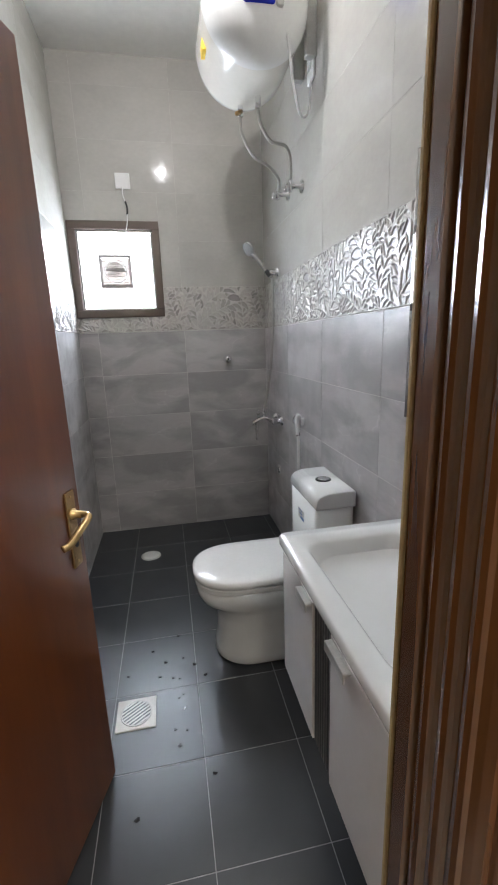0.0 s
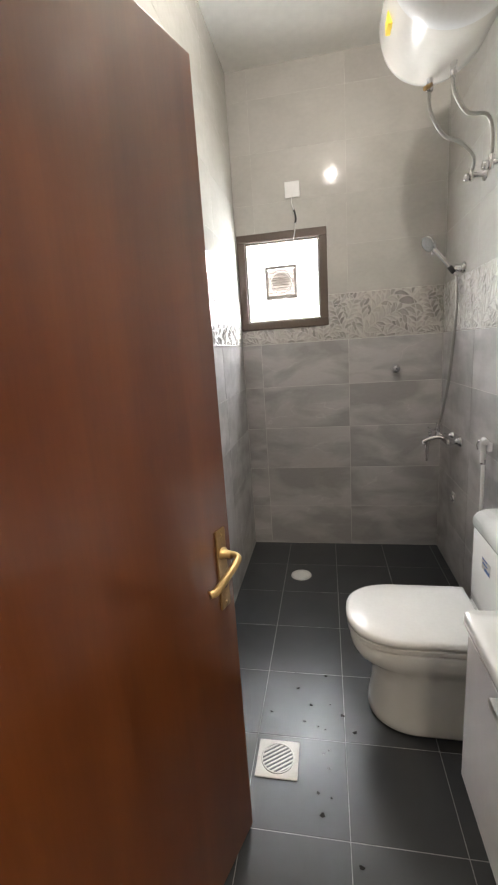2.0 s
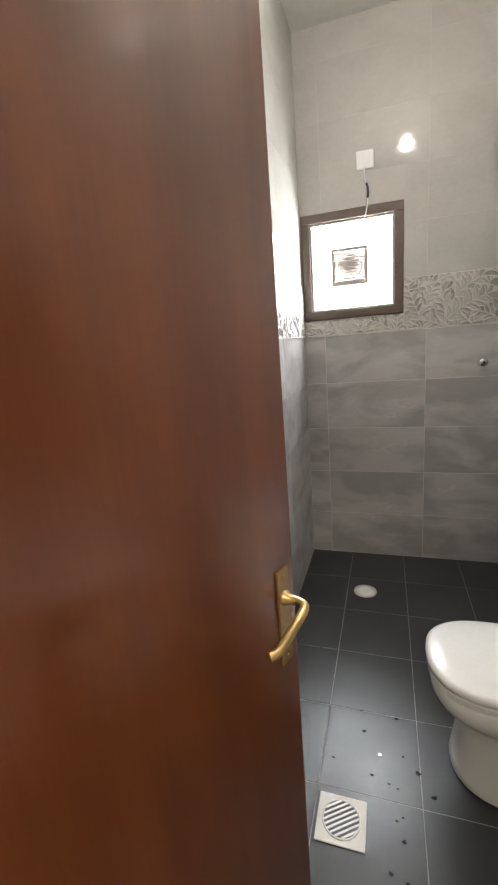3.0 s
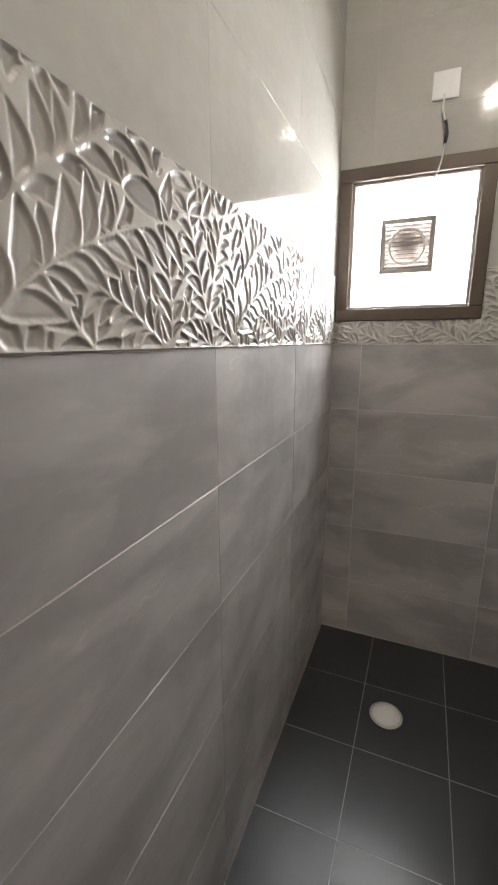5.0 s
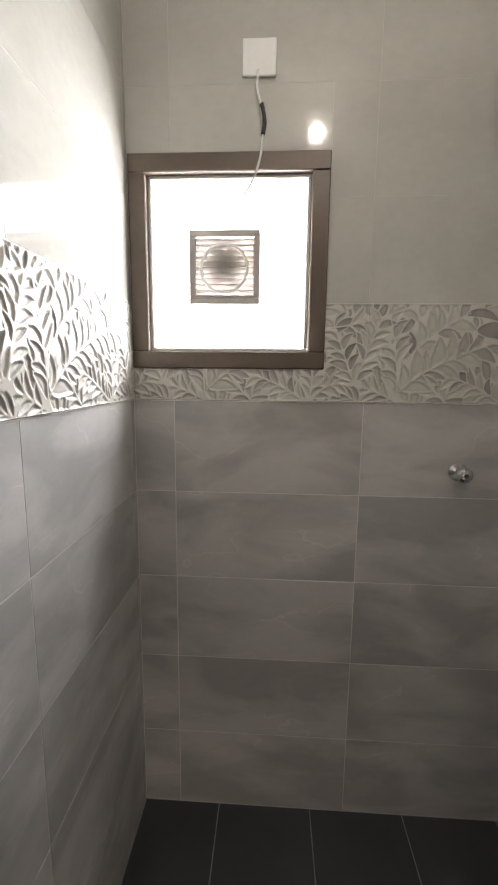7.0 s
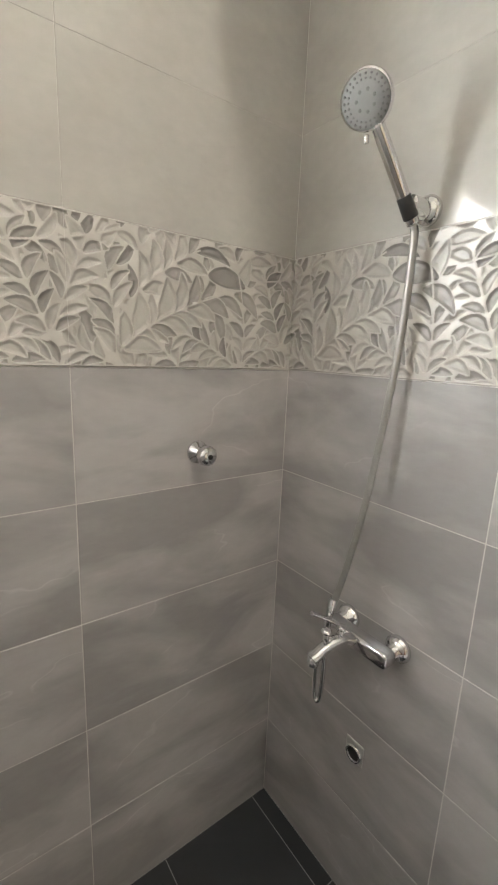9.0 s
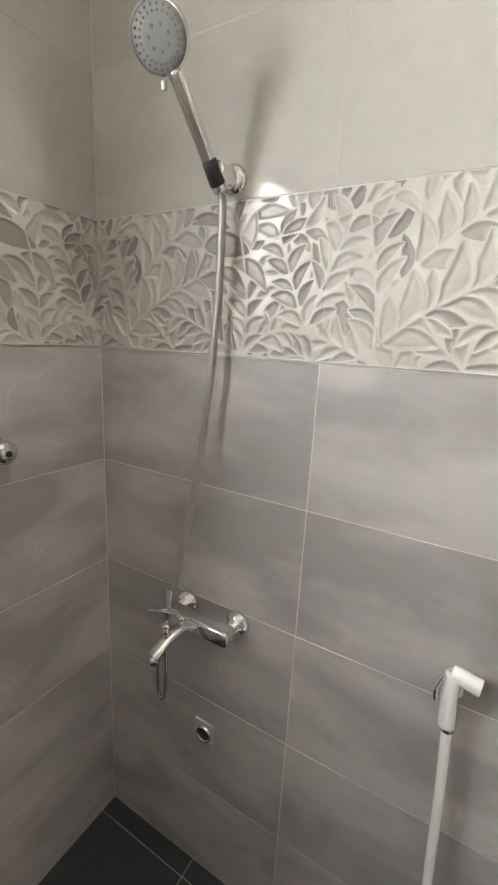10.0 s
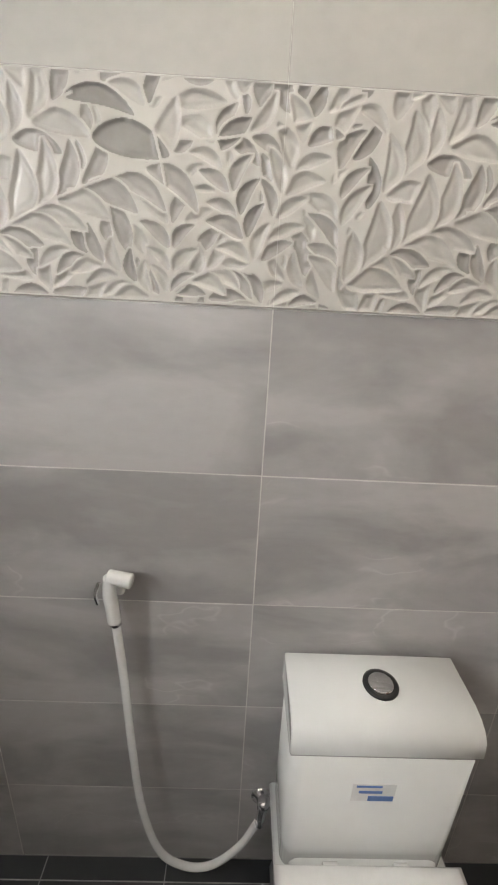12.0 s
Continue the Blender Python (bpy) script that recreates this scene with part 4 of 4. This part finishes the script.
def leaf_field(nu=480, nv=240, lu=0.6, lv=0.3, seed=11):
    """Labels a 0.6 x 0.3 m tile with pointed leaves set in pairs along curved stems, and wraps from tile to tile."""
    r = random.Random(seed)
    cell = lu / nu
    U, V = np.meshgrid((np.arange(nu) + 0.5) * cell, (np.arange(nv) + 0.5) * cell, indexing="ij")
    label = np.zeros((nu, nv), int)
    taken = np.zeros((nu, nv), bool)
    shade = [0]
    stem = np.zeros((nu, nv), bool)

    def leaf(u0, v0, ang, ln, wd, bend, sh, allow=0.30):
        """A blade from its foot at u0, v0, with an S-shaped tip; it is laid only where enough room is left."""
        du = (U - u0 + lu / 2) % lu - lu / 2
        dv = V - v0
        near = (np.abs(du) < ln * 1.1) & (np.abs(dv) < ln * 1.1)
        s = (du * math.cos(ang) + dv * math.sin(ang)) / ln
        q = np.clip(s, 0, 1)
        c = (-du * math.sin(ang) + dv * math.cos(ang)) / ln - bend * q * (1 - q) * 1.6 + bend * 0.35 * q ** 3
        half = np.where((s > 0) & (s < 1), wd * np.sin(np.pi * q ** 0.88) ** 0.65, 0)
        inside = near & (np.abs(c) < half)
        n = inside.sum()
        put = inside & ~taken & ~stem
        if n < 40 or put.sum() < (1 - allow) * n:
            return False
        shade.append(sh)
        label[put] = len(shade) - 1
        wide = put.copy()
        for k in range(2):
            wide |= np.roll(wide, 1, 0) | np.roll(wide, -1, 0)
            wide[:, 1:] |= wide[:, :-1].copy()
            wide[:, :-1] |= wide[:, 1:].copy()
        taken[wide] = True
        return True

    def pick():
        q = r.random()
        return 3 if q < 0.10 else 2 if q < 0.45 else 1

    # stems: foot, middle, tip, the length of their leaves and how many pairs
    fronds = ((0.105, 0.035, 0.20, 0.135, 0.435, 0.200, 0.088, 9),
              (0.430, 0.005, 0.452, 0.130, 0.395, 0.290, 0.052, 8),
              (0.565, 0.060, 0.530, 0.150, 0.495, 0.245, 0.056, 6),
              (0.570, 0.060, 0.595, 0.150, 0.640, 0.250, 0.060, 6),
              (0.097, 0.020, 0.100, 0.120, 0.065, 0.265, 0.064, 7),
              (0.450, 0.225, 0.560, 0.225, 0.730, 0.290, 0.060, 8),
              (0.095, 0.090, 0.145, 0.190, 0.300, 0.272, 0.075, 8),
              (0.410, 0.005, 0.340, 0.055, 0.265, 0.080, 0.056, 6),
              (0.430, 0.010, 0.500, 0.075, 0.560, 0.050, 0.056, 5),
              (0.080, 0.010, 0.020, 0.045, -0.030, 0.050, 0.050, 4),
              (0.250, 0.000, 0.205, 0.040, 0.170, 0.095, 0.052, 4))
    for x0, y0, x1, y1, x2, y2, ln, k in fronds:
        for t in np.linspace(0, 1, 160):
            pu = (1 - t) ** 2 * x0 + 2 * t * (1 - t) * x1 + t * t * x2
            pv = (1 - t) ** 2 * y0 + 2 * t * (1 - t) * y1 + t * t * y2
            i, j = int(pu / cell) % nu, min(nv - 1, max(0, int(pv / cell)))
            stem[[i - 1, i, (i + 1) % nu], max(0, j - 1):j + 2] = True
    # three broad leaves over the great frond, then the pairs along each stem
    for u0, v0, a, ln, wd, b, sh in ((0.290, 0.268, -0.10, 0.098, 0.13, 0.25, 3), (0.325, 0.222, -0.12, 0.112, 0.21, 0.15, 3), (0.305, 0.243, -0.10, 0.092, 0.12, 0.2, 2), (0.505, 0.215, 0.75, 0.062, 0.21, 0.1, 3)):
        leaf(u0, v0, a, ln, wd, b, sh)
    for x0, y0, x1, y1, x2, y2, ln, k in fronds:
        for i in range(k):
            t = (i + 0.25) / k
            pu = (1 - t) ** 2 * x0 + 2 * t * (1 - t) * x1 + t * t * x2
            pv = (1 - t) ** 2 * y0 + 2 * t * (1 - t) * y1 + t * t * y2
            ang = math.atan2((1 - t) * (y1 - y0) + t * (y2 - y1), (1 - t) * (x1 - x0) + t * (x2 - x1))
            for side in (-1, 1):
                a = ang + side * r.uniform(0.62, 0.82)
                leaf(pu + math.cos(a) * 0.005, pv + math.sin(a) * 0.005, a, ln * r.uniform(0.85, 1.1), r.uniform(0.15, 0.21), -side * r.uniform(0.15, 0.32), pick(), 0.48)
    for lo_, hi_, tries in ((0.06, 0.085, 500), (0.04, 0.06, 500), (0.024, 0.04, 500), (0.016, 0.024, 300)):
        for i in range(tries):
            u0, v0 = r.uniform(0, lu), r.uniform(-0.02, lv)
            base = 1.2 + 0.9 * math.sin(u0 * 2 * math.pi / 0.3 + v0 * 9)
            leaf(u0, v0, base + r.uniform(-0.5, 0.5), r.uniform(lo_, hi_), r.uniform(0.15, 0.24), r.uniform(-0.25, 0.25), pick(), 0.36)
    label[:, :3] = 0
    label[:, -3:] = 0
    return label, shade


LAB, SHADE = leaf_field()


def relief_mesh(u0, u1, v0=0.0, v1=0.3):
    """A stretch of the leaf tile as carved relief: raised veins, hollowed leaves in darker colours."""
    key = (round(u0, 3), round(u1, 3), round(v0, 3), round(v1, 3))
    if key in CACHE:
        return CACHE[key]
    nu, nv = LAB.shape
    inner = LAB > 0
    depth = np.zeros(LAB.shape)
    cur = inner.copy()
    depth += np.where(cur, 0.0010, 0)
    for d in (0.0012, 0.0010, 0.0006, 0.0002, -0.0002, -0.0003, -0.0003):
        for ax in (0, 1):
            for s in (-1, 1):
                cur = cur & (np.roll(LAB, s, ax) == LAB) & np.roll(cur, s, ax)
        depth += np.where(cur, d, 0)
    ridge = 0.0018 - depth
    for _ in range(3):
        ridge = (ridge * 2 + np.roll(ridge, 1, 0) + np.roll(ridge, -1, 0) + np.roll(ridge, 1, 1) + np.roll(ridge, -1, 1)) / 6
    i0, i1 = int(round(u0 / 0.6 * nu)), int(round(u1 / 0.6 * nu))
    cols = np.arange(i0, i1 + 1)
    w, h, g = u1 - u0, v1 - v0, 0.0003
    j0, j1 = int(round(v0 / 0.3 * nv)), int(round(v1 / 0.3 * nv))
    xs = np.linspace(-w / 2 + g, w / 2 - g, len(cols))
    zs = np.linspace(-h / 2 + 0.0011, h / 2 - 0.0011, j1 - j0)
    hh = ridge[cols % nu][:, j0:j1]
    X, Z = np.meshgrid(xs, zs, indexing="ij")
    Y = -0.0022 - hh
    Y[:, 0], Y[:, -1] = -0.0005, -0.0005
    co = np.stack([X, Y, Z], -1).reshape(-1, 3)
    a = np.arange(len(cols) * (j1 - j0)).reshape(len(cols), j1 - j0)
    quads = np.stack([a[:-1, :-1], a[1:, :-1], a[1:, 1:], a[:-1, 1:]], -1).reshape(-1, 4)
    # hollow faces take their leaf's darker colour, all others the ridge's
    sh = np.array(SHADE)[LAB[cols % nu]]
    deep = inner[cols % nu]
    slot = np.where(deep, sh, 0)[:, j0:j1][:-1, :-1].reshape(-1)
    me = bpy.data.meshes.new("relief_tile")
    me.from_pydata(co.tolist(), [], quads.tolist())
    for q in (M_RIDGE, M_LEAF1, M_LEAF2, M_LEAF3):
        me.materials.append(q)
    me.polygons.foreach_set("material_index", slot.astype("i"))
    me.polygons.foreach_set("use_smooth", [True] * len(me.polygons))
    me.update()
    CACHE[key] = me
    return me


def put_tile(me, parent, m, name="tile"):
    o = new(name, me)
    o.parent = parent
    o.matrix_basis = m
    return o


def cuts(lo, hi, joint, pitch):
    """Tile edges between lo and hi on a grid with one joint at joint."""
    k = math.floor((lo - joint) / pitch)
    e = [lo] + [joint + i * pitch for i in range(k, k + 40) if lo + 0.006 < joint + i * pitch < hi - 0.006] + [hi]
    return list(zip(e, e[1:]))


G = 0.0011
ROWS = [(0.3 * k, min(0.3 * (k + 1), CEIL)) for k in range(11)]


def tile_wall(parent, lo, hi, joint, place, holes=()):
    """Clads a wall: u runs along it, place(u, z) gives the pose of a tile's middle."""
    for a, b in cuts(lo, hi, joint, 0.6):
        for z0, z1 in ROWS:
            pieces = [(a, b, z0, z1)]
            for hu0, hu1, hz0, hz1 in holes:
                nxt = []
                for p, q, s, t in pieces:
                    if q <= hu0 or p >= hu1 or t <= hz0 or s >= hz1:
                        nxt.append((p, q, s, t))
                        continue
                    m0, m1 = max(p, hu0), min(q, hu1)
                    nxt += [x for x in ((p, hu0, s, t), (hu1, q, s, t), (m0, m1, s, hz0), (m0, m1, hz1, t)) if x[1] - x[0] > 0.008 and x[3] - x[2] > 0.008]
                pieces = nxt
            for p, q, s, t in pieces:
                band = abs(z0 - 1.5) < 0.01
                if band:
                    o = (p - joint) % 0.6
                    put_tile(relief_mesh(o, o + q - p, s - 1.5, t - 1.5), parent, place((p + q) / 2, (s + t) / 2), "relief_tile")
                else:
                    low = z0 < 1.49
                    put_tile(tile_mesh(q - p - 2 * G * (1 if low else 0.25), t - s - 2 * G * (1 if low else 0.25), M_LOW if low else M_UP if not band else M_RIDGE), parent, place((p + q) / 2, (s + t) / 2))


tile_wall(wall_back, 0.0, W, 0.131, lambda u, z: pose(u, 0, z), [(WX0 - 0.004, WX1 + 0.001, WZ0, WZ1)])
tile_wall(wall_right, 0.0, -BACK, 0.0, lambda u, z: pose(W, -u, z, 0, 0, -90))
tile_wall(wall_left, BACK, 0.0, -0.025, lambda u, z: pose(0, u, z, 0, 0, 90))
tile_wall(wall_front, 0.0, W, 0.131, lambda u, z: pose(W - u, BACK, z, 0, 0, 180), [(W - DX1 - 0.036, W - DX0 + 0.036, -0.1, DTOP + 0.032)])
for x0, x1 in cuts(0.0, W, 0.276, 0.3345):
    for y0, y1 in cuts(BACK, 0.0, -0.3355, 0.3345):
        put_tile(tile_mesh(x1 - x0 - 0.003, y1 - y0 - 0.003, M_FLOOR), floor, pose((x0 + x1) / 2, (y0 + y1) / 2, 0, -90))
